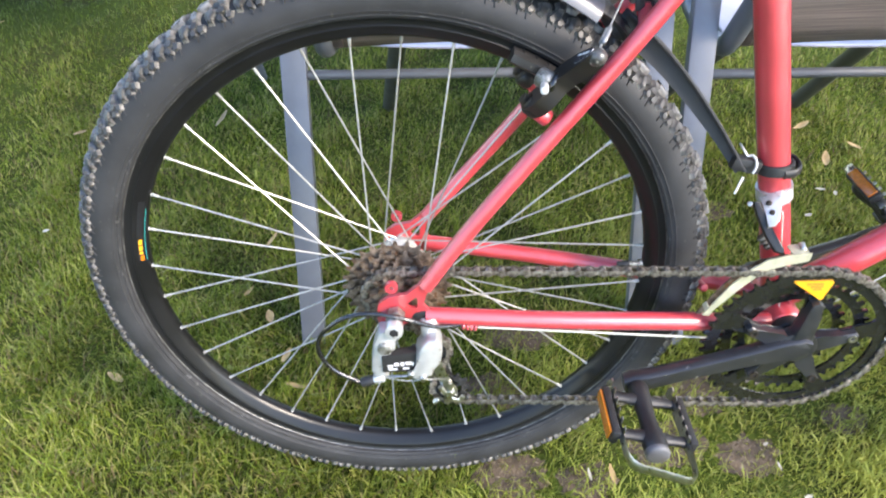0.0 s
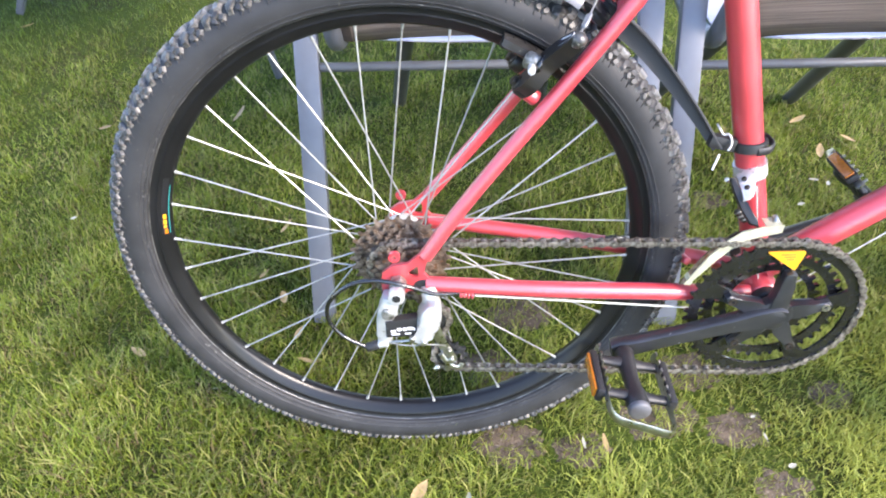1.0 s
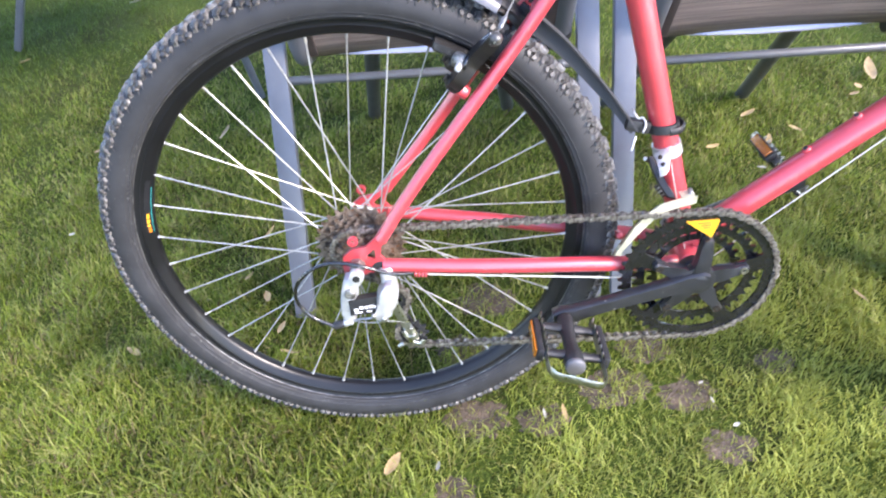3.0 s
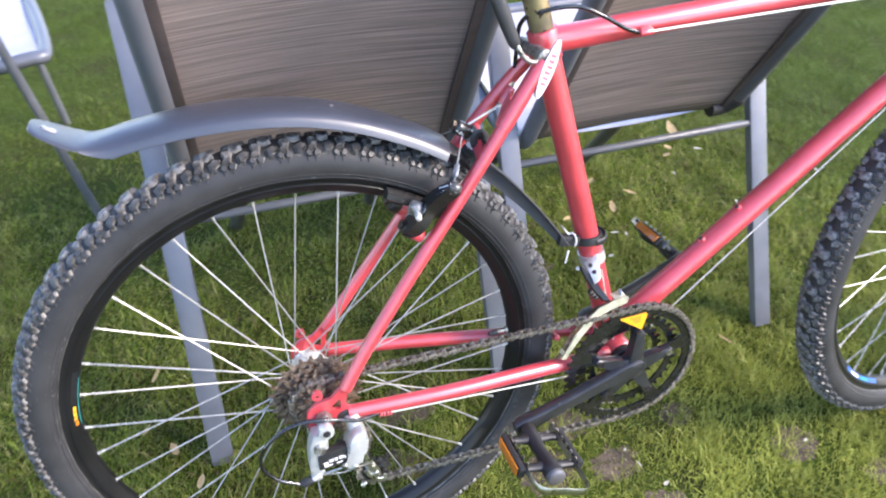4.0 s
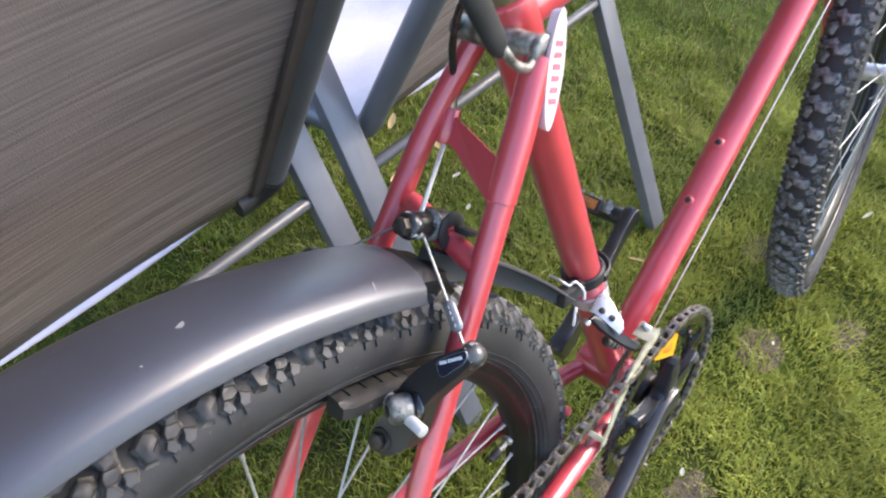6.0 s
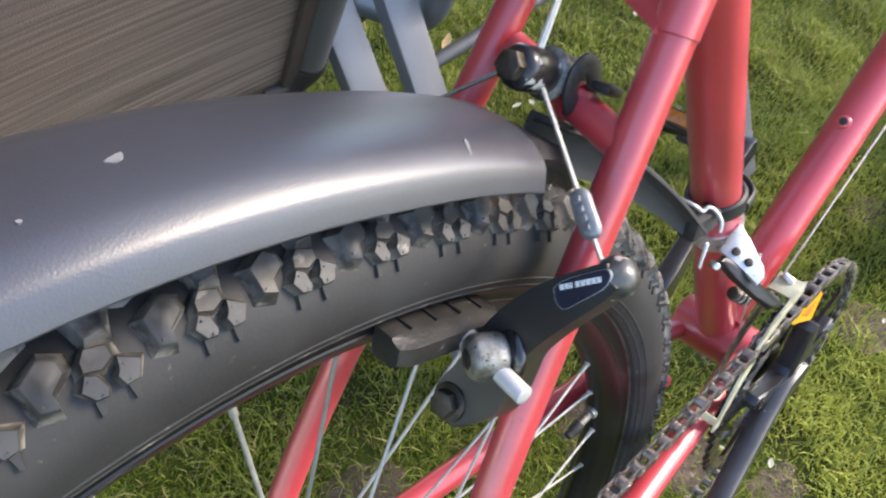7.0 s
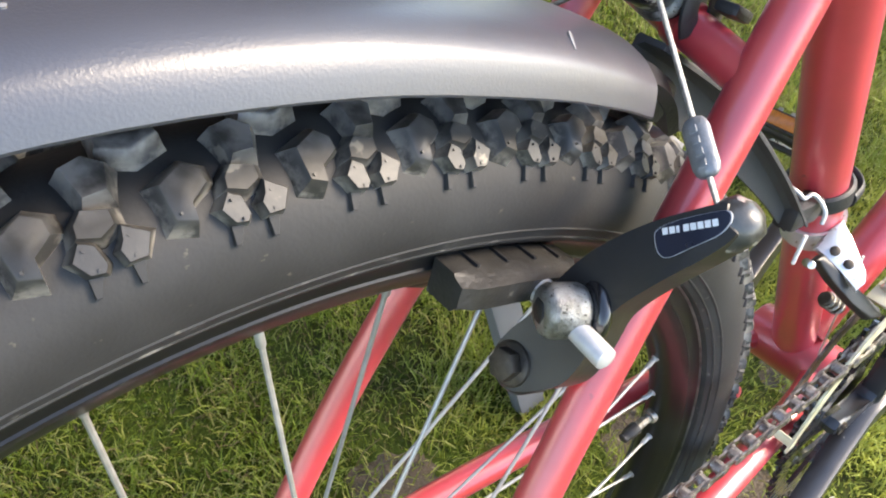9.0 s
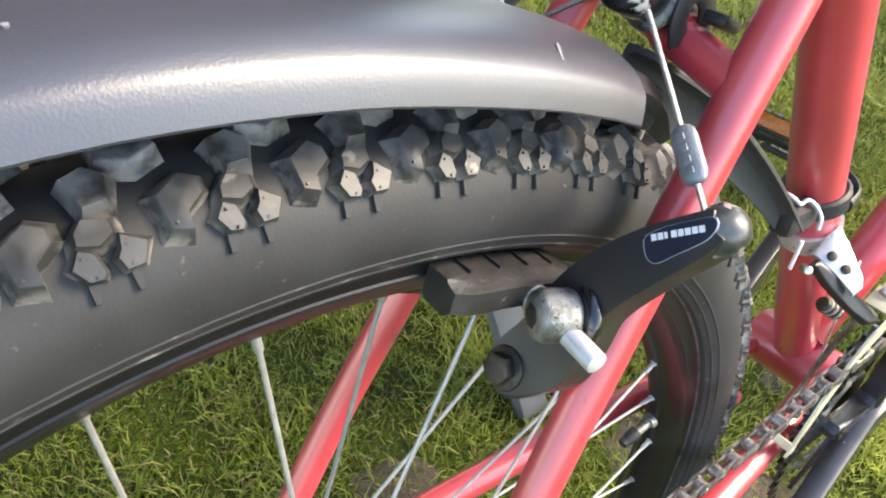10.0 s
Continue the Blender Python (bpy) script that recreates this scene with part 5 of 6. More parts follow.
for s in (-1, 1):
    Y = lambda v: s * v
    at = lambda u, v, n: BU * (u * MM) + Vector((0, s * v * MM, 0)) + BN * (n * MM)
    bm = bmesh.new()
    rod(bm, at(511, 33, 205), at(511, 33, 220), 0.0078, 20, 0.15)
    pivot = upart("brake_boss", bm, RED)
    bm = bmesh.new()
    brake_plate(bm, rounded_off(ARM, 2), 217, 232, s, 4.2, 5)
    rod(bm, at(513, 32, 216), at(513, 32, 231), 0.0105, 24, 0.3)
    arm = upart("brake_arm", bm, CASTING, "black brake arm with worn edges", smooth=50)
    bm = bmesh.new()
    tube(bm, [at(578, 63.5, 224.5), at(583, 66, 224.5), at(587, 68, 224.5), at(590.5, 69.8, 224.5), at(592.5, 70.8, 224.5)], [0.0040, 0.0068, 0.0076, 0.0064, 0.0026], 18)
    upart("arm_tip", bm, WORN_TIP, "grey worn arm tip", arm, 60)
    if s < 0:
        bm = brake_plate(bmesh.new(), [(578.8 + (u - 578.8) * 1.03, 61.6 + (v - 61.6) * 1.04) for u, v in rounded_off(BADGE)], 231.0, 232.25, s)
        upart("badge_rim", bm, mat("badge_outline", (0.45, 0.46, 0.48), 0.4), "thin pale badge outline", arm)
        bm = brake_plate(bmesh.new(), rounded_off(BADGE), 231.2, 232.5, s)
        upart("brake_badge", bm, mat("dark_blue_panel", (0.010, 0.014, 0.032), 0.3, 0, 0.4), "dark blue badge with a white mark", arm)
        # Plain white marks along the badge's upper edge.
        p, q = Vector((576.0, 53.6)), Vector((586.2, 66.0))
        d = (q - p).normalized()
        e = Vector((-d.y, d.x))
        e = e if e.x < 0 else -e
        for k in range(8):
            a = p + (q - p) * (k + 0.08) / 8
            b = p + (q - p) * (k + (0.86 if k != 2 else 0.5)) / 8
            bm = brake_plate(bmesh.new(), [tuple(a), tuple(b), tuple(b + e * 1.9), tuple(a + e * 1.9)], 232.4, 232.75, s)
            upart("badge_mark", bm, WHITE, "plain white mark" if k == 0 else "", arm)
    bm = bmesh.new()
    rod(bm, at(513.0, 32.0, 230), at(513.0, 32.0, 233.2), 0.0078, 24, 0.15)
    brake_plate(bm, [(513.0 + 5.6 * math.cos(a), 32.0 + 5.6 * math.sin(a)) for a in (math.pi * k / 3 + 0.35 for k in range(6))], 232, 237.5, s, 0.8, 2)
    upart("pivot_bolt", bm, BOLT, "dirty brown pivot bolt", arm, 30)
    c, d = at(540.0, 41.0, 236.5), (at(-0.30, -0.42, 0.86) * 1000).normalized()
    bm = bmesh.new()
    rod(bm, c - d * 0.0078, c + d * 0.0072, 0.0086, 32, 0.36)
    upart("eye_bolt", bm, WORN, "pitted steel eye bolt", arm, 60)
    bm = bmesh.new()
    # Dark plug in place of the eye bolt's shaded hole.
    rod(bm, c + d * 0.0060, c + d * 0.0076, 0.0040, 6, 0.05)
    upart("socket_shade", bm, PLASTIC, "", arm)
    bm = bmesh.new()
    rod(bm, c - d * 0.0125, c - d * 0.0070, 0.0104, 28, 0.2)
    upart("washer", bm, BLACK, "", arm)
    bm = bmesh.new()
    rod(bm, at(540.0, 22, 233.0), at(537.0, 61.5, 237.0), 0.0036, 22, 0.12)
    upart("pad_post", bm, SATIN, "satin grey pad post", arm)
    bm = bmesh.new()
    tube(bm, [at(540.0, 22, 233.0), at(540.0, 28, 233.6), at(539.6, 33, 234.4)], [0.0068, 0.0050, 0.0044], 20)
    upart("pad_nut", bm, ALLOY, "pale tapered washer", arm)
    bm = bmesh.new()
    outer, hi = 0.0305, 0.0065
    n = 12
    rows = []
    for k in range(n + 1):
        a = radians(66.4 - 11.2 * k / n)
        f = 1 - 0.10 * (abs(k / n - 0.5) * 2) ** 8
        rad = 0.2782
        rows.append([bm.verts.new((math.cos(a) * (rad + e * hi * f), Y(y), 0.332 + math.sin(a) * (rad + e * hi * f))) for e, y in ((-1, 0.0140), (1, 0.0140), (1.0, 0.0230), (0.82, 0.0262 * f), (0.62, outer * f), (-0.55, outer * f), (-1.0, 0.0250))])
    for a, b in zip(rows, rows[1:]):
        for k in range(7):
            bm.faces.new((a[k], a[(k + 1) % 7], b[(k + 1) % 7], b[k]))
    bm.faces.new(rows[0][::-1])
    bm.faces.new(rows[-1])
    pad = upart("brake_pad", bm, mat("grey_brake_rubber", (0.030, 0.028, 0.026), 0.46, 0, 0, 0.4, 90, 0.3, 500, spots=(0.12, 0.11, 0.09), spot_scale=180, spot_cut=0.68), "dusty grey rubber brake block", arm, 30)
    # Thin black strips paint the shade of four cut grooves.
    for k in range(4):
        bm = bmesh.new()
        a = radians(64.6 - 2.5 * k)
        block(bm, (0.0011, 0.0085, 0.0022), Matrix.Translation((math.cos(a) * 0.2845, Y(0.0190), 0.332 + math.sin(a) * 0.2845)) @ Matrix.Rotation(math.pi / 2 - a, 4, "Y"), 0)
        upart("groove_shade", bm, PLASTIC, "", arm)
    # Straddle wire from the hanger to the arm.
    tip, hang = Vector((0.1770, Y(0.0612), 0.6030)), Vector((0.2065, Y(0.0100), 0.6362))
    bm = bmesh.new()
    tube(bm, [hang, tip], 0.0009, 8)
    upart("straddle_wire", bm, WIRE)
    if s < 0:
        d = (hang - tip).normalized()
        bm = bmesh.new()
        tube(bm, [tip + d * f for f in (0.0095, 0.0100, 0.0112, 0.0130, 0.0245, 0.0263, 0.0275, 0.028)], [0.0015, 0.0027, 0.0036, 0.0041, 0.0041, 0.0036, 0.0027, 0.0015], 20, 0.62, BN)
        slug = upart("cable_ferrule", bm, mat("grey_cast_ferrule", (0.27, 0.28, 0.29), 0.42, 0.4, 0.2, 0.3, 200, 0.3, 600), "grey cast ferrule on the wire")
        for k in range(4):
            bm = bmesh.new()
            c = tip + d * (0.0135 + 0.0035 * k) + BN * 0.0024
            block(bm, (0.0022, 0.0024, 0.0012), along(c - d * 0.001, c + d * 0.001, BN), 0.0003)
            upart("casting_mark", bm, bpy.data.materials["grey_cast_ferrule"], "", slug)
hx = Vector((-0.82, -0.05, 0.57)).normalized()
hc = Vector((0.2085, -0.0018, 0.6402))
bm = bmesh.new()
rod(bm, hc - hx * 0.012, hc + hx * 0.010, 0.0084, 24, 0.35)
hanger = upart("cable_hanger", bm, SCRATCHED, "black cable hanger with white scratches")
bm = bmesh.new()
rod(bm, hc + hx * 0.009, hc + hx * 0.0150, 0.0056, 6, 0.12)
upart("hanger_nut", bm, BOLT, "brown rusty nut", hanger)
bm = bmesh.new()
rod(bm, hc - hx * 0.0155, hc - hx * 0.0105, 0.0104, 24, 0.2)
upart("hanger_ring", bm, WORN, "pale worn ring", hanger)
bm = bmesh.new()
rod(bm, hc - hx * 0.030, hc - hx * 0.015, 0.0086, 20, 0.15)
upart("hanger_spacer", bm, PLASTIC, "", hanger)

# Mudguard with its stay and clamp.
MG = [(-0.2130, 0.7165), (-0.2110, 0.7150), (-0.2040, 0.7105), (-0.192, 0.7030), (-0.1780, 0.6955), (-0.1640, 0.6945), (-0.130, 0.7010), (-0.080, 0.7065), (-0.020, 0.7065), (0.040, 0.6985), (0.095, 0.6820), (0.145, 0.6590), (0.174, 0.6425), (0.1895, 0.6320)]
MG_W = [0.010, 0.017, 0.0235, 0.0275, 0.0295, 0.030, 0.0315, 0.033, 0.034, 0.034, 0.034, 0.0340, 0.0340, 0.0335]


def guard(bm, line, widths, thick=0.0022, drop=0.0175):
    line = [Vector((x, 0, z)) for x, z in line]
    rows = []
    for k, p in enumerate(line):
        t = (line[min(k + 1, len(line) - 1)] - line[max(k - 1, 0)]).normalized()
        nrm = Vector((-t.z, 0, t.x))
        w = widths[k]
        half = [(0.992, -1.0), (0.998, -0.965), (0.962, -0.75), (0.922, -0.575), (0.898, -0.505), (0.862, -0.435), (0.80, -0.350), (0.72, -0.255), (0.62, -0.17), (0.42, -0.065), (0.2, -0.014)]
        prof = [(-a, b) for a, b in half] + [(0.0, 0.0)] + half[::-1]
        dr = drop * (0.2 + 0.8 * min(1.0, max(0.0, (p.x + 0.176) / 0.022)))
        rows.append([bm.verts.new(p + Vector((0, a * w, 0)) + nrm * b * dr) for a, b in prof] + [bm.verts.new(p + Vector((0, a * (w - thick), 0)) + nrm * (b * dr - thick * (0.2 if abs(a) > 0.95 else 1))) for a, b in prof[::-1]])
    n = len(rows[0])
    for a, b in zip(rows, rows[1:]):
        for k in range(n):
            bm.faces.new((a[k], a[(k + 1) % n], b[(k + 1) % n], b[k]))
    for row in (rows[0], rows[-1]):
        for k in range(n // 2 - 1):
            bm.faces.new((row[k], row[k + 1], row[n - 2 - k], row[n - 1 - k]))


sm = curve([(x, 0, z) for x, z in MG], 5)
ws = [v.x for v in curve([(w, 0, 0) for w in MG_W], 5)]
bm = bmesh.new()
guard(bm, [(p.x, p.z) for p in sm], ws)
mud = upart("mudguard", bm, GUARD, "grained grey plastic rear mudguard", smooth=28)
bm = bmesh.new()
m = Matrix.Translation((-0.199, -0.003, 0.7082)) @ Matrix.Rotation(radians(32), 4, "Y")
rim_pts = [(0.0070 * math.cos(a), 0.0030 * math.sin(a)) for a in (2 * math.pi * k / 28 for k in range(28))]
low, top = [[bm.verts.new(m @ Vector((x, y, z))) for x, y in rim_pts] for z in (-0.002, 0.0008)]
bm.faces.new(top)
for k in range(28):
    bm.faces.new((low[k], low[(k + 1) % 28], top[(k + 1) % 28], top[k]))
upart("mudguard_mark", bm, mat("worn_pale_print", (0.50, 0.50, 0.52), 0.5, 0, 0, 0.5, 300, 0.1, 600, second=(0.20, 0.20, 0.22)), "small pale oval mark", mud)
# Pale scuffs on the dome.
for p, size, turn, tilt in (((0.0656, -0.0077, 0.6918), (0.0046, 0.0030), 20, 16), ((0.1548, -0.0248, 0.6487), (0.0011, 0.0080), -12, 30), ((0.042, -0.0182, 0.6962), (0.0012, 0.0012), 0, 14), ((0.0746, -0.0071, 0.6882), (0.0014, 0.0008), 0, 17)):
    bm = bmesh.new()
    pts = [(size[0] * (1 + 0.3 * math.sin(3 * a)) * math.cos(a), size[1] * (1 + 0.25 * math.cos(2 * a)) * math.sin(a)) for a in (2 * math.pi * k / 12 for k in range(12))]
    m = Matrix.Translation(p) @ Matrix.Rotation(radians(tilt), 4, "Y") @ Matrix.Rotation(radians(abs(p[1]) * 1300), 4, "X") @ Matrix.Rotation(radians(turn), 4, "Z")
    low, top = [[bm.verts.new(m @ Vector((x * 0.5, y * 0.5, z))) for x, y in pts] for z in (-0.0015, 0.00015)]
    bm.faces.new(top)
    for k in range(12):
        bm.faces.new((low[k], low[(k + 1) % 12], top[(k + 1) % 12], top[k]))
    upart("scuff", bm, SCUFF, "pale scuff mark", mud)
# Dark tongue that carries the dome on to the bridge.
bm = bmesh.new()
line = curve([(0.183, 0, 0.6335), (0.198, 0, 0.6230), (0.209, 0, 0.6110), (0.216, 0, 0.5960)], 5)
rows = []
for k, p in enumerate(line):
    w = 0.0240 - 0.006 * k / len(line)
    rows.append([bm.verts.new(p + Vector(q)) for q in ((0, -w, -0.008), (0, -w * 0.8, -0.002), (0, 0, 0), (0, w * 0.8, -0.002), (0, w, -0.008), (-0.003, w * 0.9, -0.010), (-0.003, 0, -0.004), (-0.003, -w * 0.9, -0.010))])
for a, b in zip(rows, rows[1:]):
    for k in range(8):
        bm.faces.new((a[k], a[(k + 1) % 8], b[(k + 1) % 8], b[k]))
bm.faces.new(rows[0])
bm.faces.new(rows[-1])
upart("mudguard_tongue", bm, PLASTIC, "dark moulded tongue", mud)
bm = bmesh.new()
block(bm, (0.020, 0.036, 0.016), Matrix.Translation((0.203, 0, 0.606)) @ Matrix.Rotation(radians(40), 4, "Y"), 0.005)
upart("mudguard_bracket", bm, PLASTIC, "black plastic mounting block", mud)
bm = bmesh.new()
path = curve([(0.206, -0.005, 0.612), (0.246, -0.0085, 0.578), (0.280, -0.0108, 0.541), (0.312, -0.0130, 0.5010), (0.3405, -0.0152, 0.4610)], 6)
rows = []
for k, p in enumerate(path):
    t = (path[min(k + 1, len(path) - 1)] - path[max(k - 1, 0)]).normalized()
    u = Vector((-t.z, 0, t.x)).normalized()
    u = u if u.z > 0 else -u
    f = k / (len(path) - 1)
    w, h, e, deep = 0.0060 - 0.0014 * f, 0.0100 - 0.0036 * f, 0.0014, 0.014 * (1 - 0.75 * f)
    rows.append([bm.verts.new(p + Vector((0, a, 0)) + u * b) for a, b in ((-w, h - 0.0022), (-w, h - 0.0008), (-w + 0.001, h), (w - 0.001, h), (w, h - 0.0008), (w, -deep), (w - e, -deep), (w - e, h - 0.004), (w - 0.004, h - 0.0022), (0, h - 0.0022))])
for a, b in zip(rows, rows[1:]):
    for k in range(10):
        bm.faces.new((a[k], a[(k + 1) % 10], b[(k + 1) % 10], b[k]))
bm.faces.new(rows[0])
bm.faces.new(rows[-1])
upart("mudguard_stay", bm, STAY, "curved grey plastic stay with a deep rib", mud)
tilt = ax + Vector((0.16, 0.10, 0))
bm = bmesh.new()
lathe(bm, [(-0.0052, 0.0154), (-0.0058, 0.0172), (-0.0046, 0.0190), (0.0, 0.0195), (0.0046, 0.0190), (0.0058, 0.0172), (0.0052, 0.0154)], n=32, closed=True)
bmesh.ops.transform(bm, verts=bm.verts, matrix=Matrix.Translation(seat_axis(0.463)) @ Vector((0, 1, 0)).rotation_difference(tilt).to_matrix().to_4x4())
upart("stay_clamp", bm, PLASTIC, "black clamp strap", mud)
bm = bmesh.new()
c = seat_axis(0.4655)
tube(bm, curve([c + Vector(p) for p in ((0.004, -0.0185, -0.003), (0.016, -0.016, -0.002), (0.0235, -0.006, -0.001), (0.0225, 0.008, 0.0), (0.014, 0.0165, 0.001))], 5), 0.0048, 12, 0.45, (0.5, -0.5, 0))
upart("strap_tail", bm, PLASTIC, "", mud)
bm = bmesh.new()
block(bm, (0.030, 0.013, 0.015), Matrix.Translation((0.3450, -0.0125, 0.4700)) @ Matrix.Rotation(radians(14), 4, "Y"), 0.004)
upart("clamp_lug", bm, PLASTIC, "", mud)
bm = bmesh.new()
tube(bm, curve([(0.3430, 0.0040, 0.4825), (0.3405, -0.0060, 0.4850), (0.3415, -0.0110, 0.4835), (0.3450, -0.0131, 0.4790), (0.3495, -0.0145, 0.4800), (0.3520, -0.0180, 0.4770), (0.3515, -0.0230, 0.4720), (0.3490, -0.0245, 0.4660)], 6), 0.0012, 10)
upart("clamp_bail", bm, SATIN, "pale wire clamp bail", mud)
bm = bmesh.new()
rod(bm, (0.342, -0.0215, 0.4600), (0.338, -0.0215, 0.4415), 0.0012, 8)
upart("clamp_pin", bm, WHITE, "thin pale strap end", mud)
# Loop of strap on the brake bridge.
bm = bmesh.new()
m = Matrix.Translation((0.2265, -0.0125, 0.6225)) @ Matrix.Scale(0.72, 4)
tube(bm, curve([m @ Vector(p) for p in ((-0.0088, 0, -0.002), (-0.0105, 0, 0.008), (-0.0065, 0, 0.0175), (0.002, 0, 0.0195), (0.0085, 0, 0.0125), (0.0095, 0, 0.003), (0.0078, 0, -0.006))], 6), 0.0044, 10, 0.36, (0, 1, 0))
block(bm, (0.016, 0.013, 0.006), m @ Matrix.Translation((0.0075, -0.010, 0.0055)) @ Matrix.Rotation(radians(35), 4, "Y"), 0.002)
upart("strap_loop", bm, PLASTIC, "black plastic strap loop")


# ---- garden chairs ----
def chair(m, label, recline=27.0, posts=False):
    """A metal garden chair: y away from the back, origin on the ground under the middle of the back's foot."""
    ob = tagged(new("garden_chair"), label, "chair", "garden chairs")
    ob.matrix_world = m
    hb, hl = 0.208, 0.247
    foot = Vector((0, 0.41, 0.385))
    up = Vector((0, -math.sin(radians(recline)), math.cos(radians(recline))))
    # Back frame: a bent tube with rounded lower corners.
    for s in (-1, 1):
        side = foot + Vector((s * hb, 0, 0))
        # The right post carries its shade in the tube colour.
        part("back_post", tube(bmesh.new(), [side + up * 0.030, side + up * 0.12, side + up * 0.36, side + up * 0.62], 0.0145, 18), CHAIRDIM if s > 0 else CHAIRTUBE, ob)
        pts = [foot + Vector((s * (hb - 0.042), 0.002, 0.004)), foot + Vector((s * (hb - 0.016), 0.001, 0.006)), side + up * 0.026, side + up * 0.038]
        if s > 0:
            part("corner_plug", tube(bmesh.new(), curve(pts, 6), 0.0152, 18), PLASTIC, ob, "black plastic corner")
        else:
            bend = [side + up * 0.045, side + up * 0.022, side + Vector((0, 0.006, 0.002)), side + Vector((0, 0.030, -0.006)), side + Vector((0, 0.055, -0.012))]
            part("corner_bend", tube(bmesh.new(), curve(bend, 6), 0.0146, 18), CHAIRTUBE, ob)
    # Sling back, bellied a little, with its hems.
    n = Vector((0, math.cos(radians(recline)), math.sin(radians(recline))))
    bm = bmesh.new()
    cols, rows = 16, 18
    grid = []
    for t in (0.0, 0.0018):
        g = []
        for i in range(rows + 1):
            f = 0.005 + 0.60 * i / rows
            g.append([bm.verts.new(foot + Vector(((hb - 0.012) * (2 * j / cols - 1), 0, 0)) + up * f + n * (t + 0.020 * (1 - (2 * j / cols - 1) ** 2) * min(1, 0.4 + f * 2))) for j in range(cols + 1)])
        grid.append(g)
    for g in grid:
        for i in range(rows):
            for j in range(cols):
                bm.faces.new((g[i][j], g[i][j + 1], g[i + 1][j + 1], g[i + 1][j]))
    a, b = grid
    for j in range(cols):
        bm.faces.new((a[0][j], b[0][j], b[0][j + 1], a[0][j + 1]))
        bm.faces.new((a[rows][j], a[rows][j + 1], b[rows][j + 1], b[rows][j]))
    part("back_sling", bm, SLING, ob, "brown streaked woven sling", smooth=180)
    for s in (-1, 1):
        bm = bmesh.new()
        block(bm, (0.018, 0.006, 0.59), Matrix.Translation(foot + up * 0.31 + Vector((s * (hb - 0.018), 0, 0)) - n * 0.002) @ Matrix.Rotation(radians(recline), 4, "X"), 0.002)
        part("hem", bm, HEM, ob)
    # Flat slanted legs up to the arms, and the bars between them.
    slope = 0.49
    for s in (-1, 1):
        a, b = Vector((s * (hl + 0.005), 0.195, 0.0)), Vector((s * hl, 0.195 + slope * 0.66, 0.66))
        bm = bmesh.new()
        d = (b - a).normalized()
        m = along(a, b, (0, 1, 0))
        block(bm, ((b - a).length, 0.036, 0.019), m, 0.004)
        part("rear_leg", bm, CHAIRTUBE, ob)
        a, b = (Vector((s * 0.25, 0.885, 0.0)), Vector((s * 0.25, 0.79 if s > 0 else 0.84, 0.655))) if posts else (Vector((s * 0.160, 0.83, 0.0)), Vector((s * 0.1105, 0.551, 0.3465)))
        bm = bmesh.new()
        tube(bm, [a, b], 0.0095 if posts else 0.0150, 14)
        # Front legs take a tube grey already darkened for shade.
        part("front_leg", bm, CHAIRDIM if posts else CHAIRSHADE, ob)
        bm = bmesh.new()
        tube(bm, curve([(s * hl, 0.535, 0.672), (s * hl, 0.60, 0.678), (s * hl, 0.72, 0.672), (s * hl, 0.86, 0.655)], 6), 0.022, 12, 0.55, (0, 0, 1))
        part("arm_rest", bm, CHAIRTUBE, ob)
    bm = bmesh.new()
    y, z = 0.195 + slope * 0.368, 0.368
    rod(bm, (-hl, y, z), (hl, y, z), 0.0070, 14, 0.1)
    # Same dimmed tube grey as the right posts.
    part("crossbar", bm, CHAIRDIM, ob)
    # Seat frame and seat.
    ahead, front = (0.03, 0.392) if posts else (0.0, 0.425)
    bm = bmesh.new()
    pts = [(-hb, 0.43, 0.379), (-hb, 0.52, 0.360), (-hb, 0.66, 0.378), (-hb, 0.82 + ahead, front), (-hb + 0.04, 0.865 + ahead, front), (hb - 0.04, 0.865 + ahead, front), (hb, 0.82 + ahead, front), (hb, 0.66, 0.378), (hb, 0.52, 0.360), (hb, 0.43, 0.379)]
    tube(bm, curve(pts, 5), 0.0140, 14)
    part("seat_frame", bm, CHAIRTUBE, ob)
    bm = bmesh.new()
    g = []
    for t in (0.0, -0.002):
        g.append([[bm.verts.new(((hb - 0.004) * (2 * j / 10 - 1), 0.415 + (0.445 + ahead) * i / 10, 0.396 + (front - 0.385) * i / 10 - 0.080 * (i / 10) * (1 - i / 10) + t - 0.012 * (1 - (2 * j / 10 - 1) ** 2))) for j in range(11)] for i in range(11)])
    for q in g:
        for i in range(10):
            for j in range(10):
                bm.faces.new((q[i][j], q[i][j + 1], q[i + 1][j + 1], q[i + 1][j]))
    part("seat_sling", bm, PALE, ob, "pale mesh seat", smooth=180)
    return ob


chair(Matrix.Translation((0.098, 0.012, 0)), "grey tube garden chair with brown streaked back behind the wheel")
chair(Matrix.Translation((0.652, 0.0, 0)), "grey tube garden chair with brown streaked back and pale seat")
chair(Matrix.Translation((-1.272, 1.026, 0)) @ Matrix.Rotation(radians(-78.5), 4, "Z"), "grey tube garden chair with a pale sunlit mesh seat", posts=True)


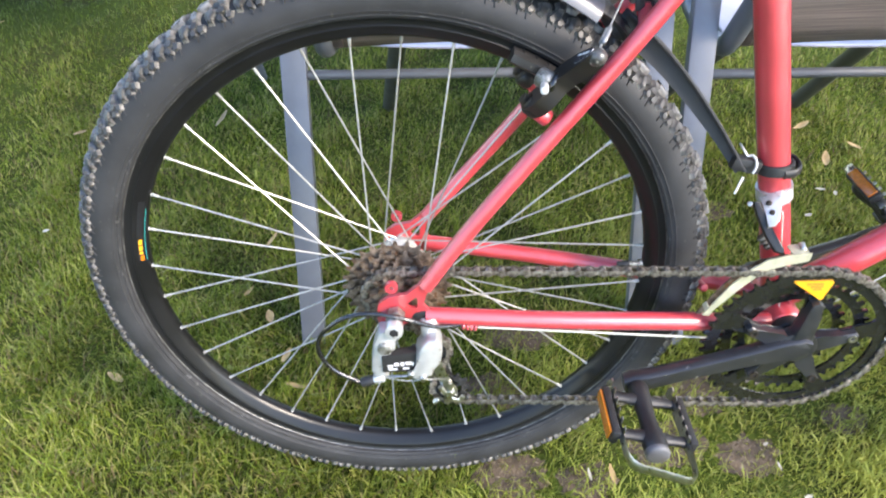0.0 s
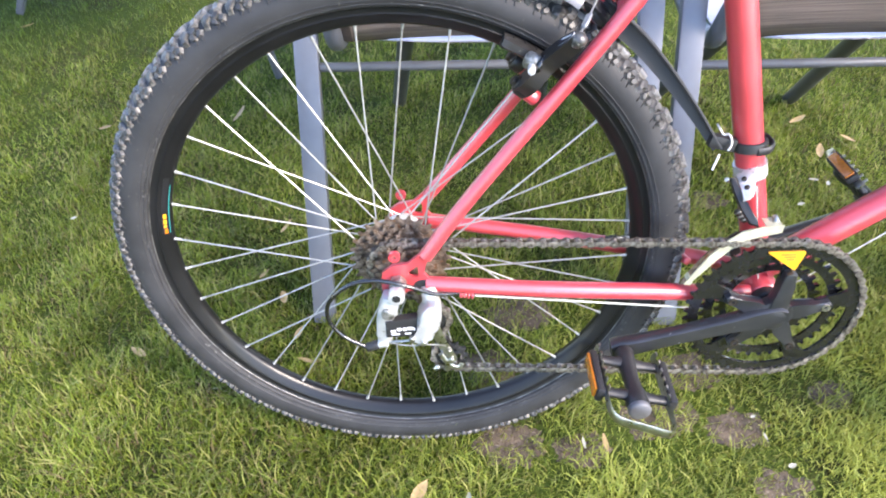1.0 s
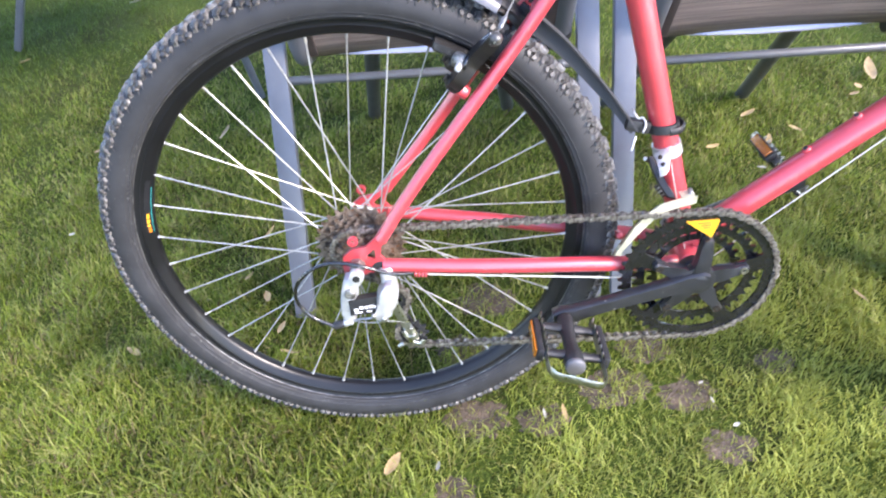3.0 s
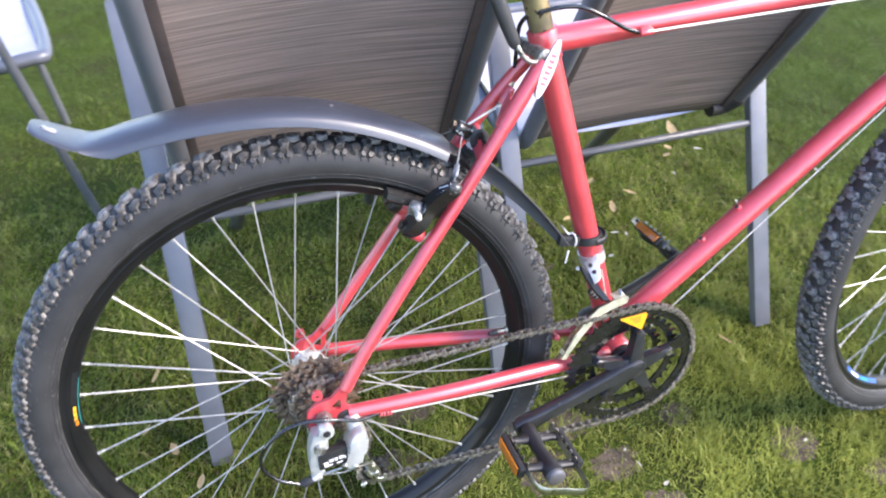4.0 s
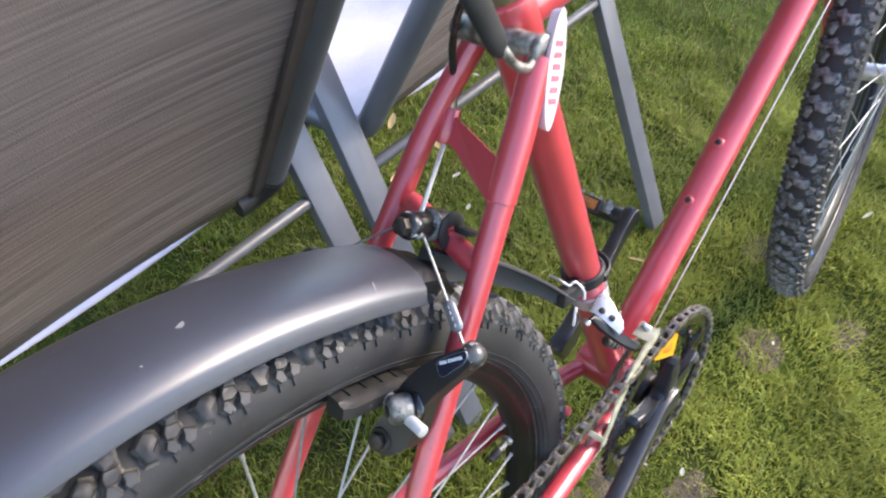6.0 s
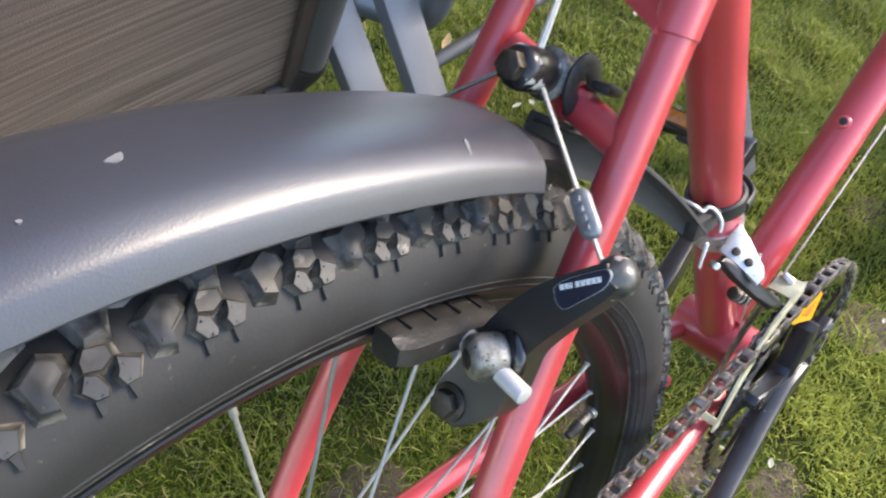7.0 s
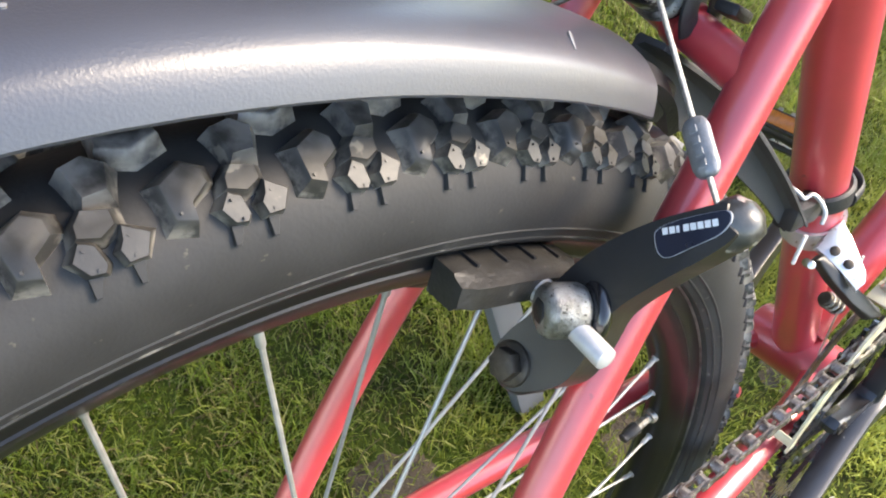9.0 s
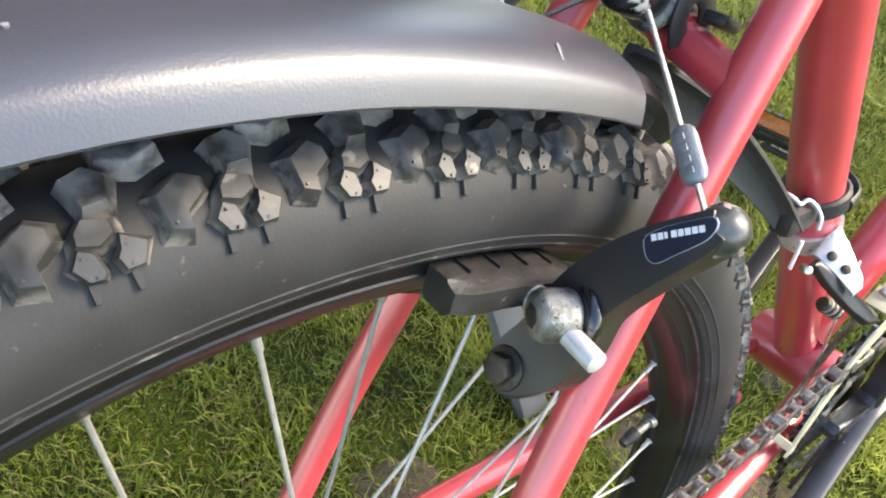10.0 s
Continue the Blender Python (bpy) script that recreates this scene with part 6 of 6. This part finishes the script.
# ---- fallen leaves and petals ----
def leaf(x, y, length, width, turn, material, name, label, curl=0.25, z=0.016):
    bm = bmesh.new()
    rows = []
    for i in range(7):
        f = i / 6
        w = width * math.sin(math.pi * (0.08 + 0.9 * f)) ** 0.8
        rows.append([bm.verts.new((length * (f - 0.5), 0.75 * w * s, abs(s) * w * curl + length * curl * (f - 0.5) ** 2 + t)) for s, t in ((-1, 0), (0, 0), (1, 0), (0, -0.0006))])
    for a, b in zip(rows, rows[1:]):
        for k in range(4):
            bm.faces.new((a[k], a[(k + 1) % 4], b[(k + 1) % 4], b[k]))
    ob = part(name, bm, material, smooth=60)
    ob.matrix_world = Matrix.Translation((x, y, z)) @ Matrix.Rotation(radians(turn), 4, "Z") @ Matrix.Rotation(radians((turn * 7) % 40 - 20), 4, "X")
    return tagged(ob, label, name.split("_")[-1], label.split(" ")[1] + " litter")


LEAVES = [(0.791, 0.727, 0.060, 0.016, 35), (1.127, 0.877, 0.130, 0.026, 72), (-0.44, 0.135, 0.040, 0.011, 150), (-0.19, 0.17, 0.034, 0.012, 75), (-0.17, 0.115, 0.045, 0.009, 165), (-0.27, 0.30, 0.030, 0.007, 60), (0.80, 0.17, 0.045, 0.005, 115),
          (0.80, 0.62, 0.060, 0.014, 70), (0.87, 0.66, 0.040, 0.012, 130), (1.05, 0.78, 0.035, 0.010, 20), (0.46, -0.30, 0.028, 0.008, 60), (0.27, -0.03, 0.036, 0.007, 95), (-0.25, 0.42, 0.05, 0.008, 70),
          (0.011, -0.103, 0.050, 0.016, 60), (-0.696, 0.739, 0.035, 0.014, 30), (-0.411, 0.782, 0.075, 0.014, 80), (-0.227, 0.246, 0.035, 0.013, 110), (0.679, 0.613, 0.040, 0.010, 15), (1.071, 0.811, 0.030, 0.014, 100), (-1.058, 1.202, 0.04, 0.016, 40)]
for x, y, a, w, t in LEAVES:
    leaf(x, y, 0.8 * a, 0.7 * w, t, LEAF, "dry_leaf", "curled dry brown leaf lying on the lawn")
PETALS = [(0.487, 0.01, 0.014, 0.006, 30), (0.495, -0.022, 0.020, 0.005, 100), (0.24, -0.03, 0.030, 0.006, 95), (-0.66, 0.45, 0.020, 0.010, 20), (0.78, 0.52, 0.022, 0.010, 70), (0.33, -0.28, 0.03, 0.012, 40),
          (0.79, -0.07, 0.014, 0.006, 10), (1.10, 0.55, 0.022, 0.008, 60), (1.22, 0.62, 0.02, 0.008, 20), (1.02, 0.70, 0.022, 0.008, 100), (0.077, -0.11, 0.024, 0.010, 80), (0.518, -0.067, 0.020, 0.009, 20), (0.756, 0.531, 0.030, 0.012, 170), (1.145, 0.783, 0.035, 0.010, 150), (1.381, 0.602, 0.030, 0.010, 60), (1.148, -0.079, 0.045, 0.009, 165), (0.709, 0.462, 0.026, 0.010, 20),
          (-0.912, 1.90, 0.12, 0.040, 10), (-0.951, 1.80, 0.07, 0.020, 160), (-0.843, 1.545, 0.07, 0.03, 40)]
for x, y, a, w, t in PETALS:
    leaf(x, y, 0.62 * a, 0.5 * w, t, PETAL, "fallen_petal", "pale fallen petal lying in the grass")
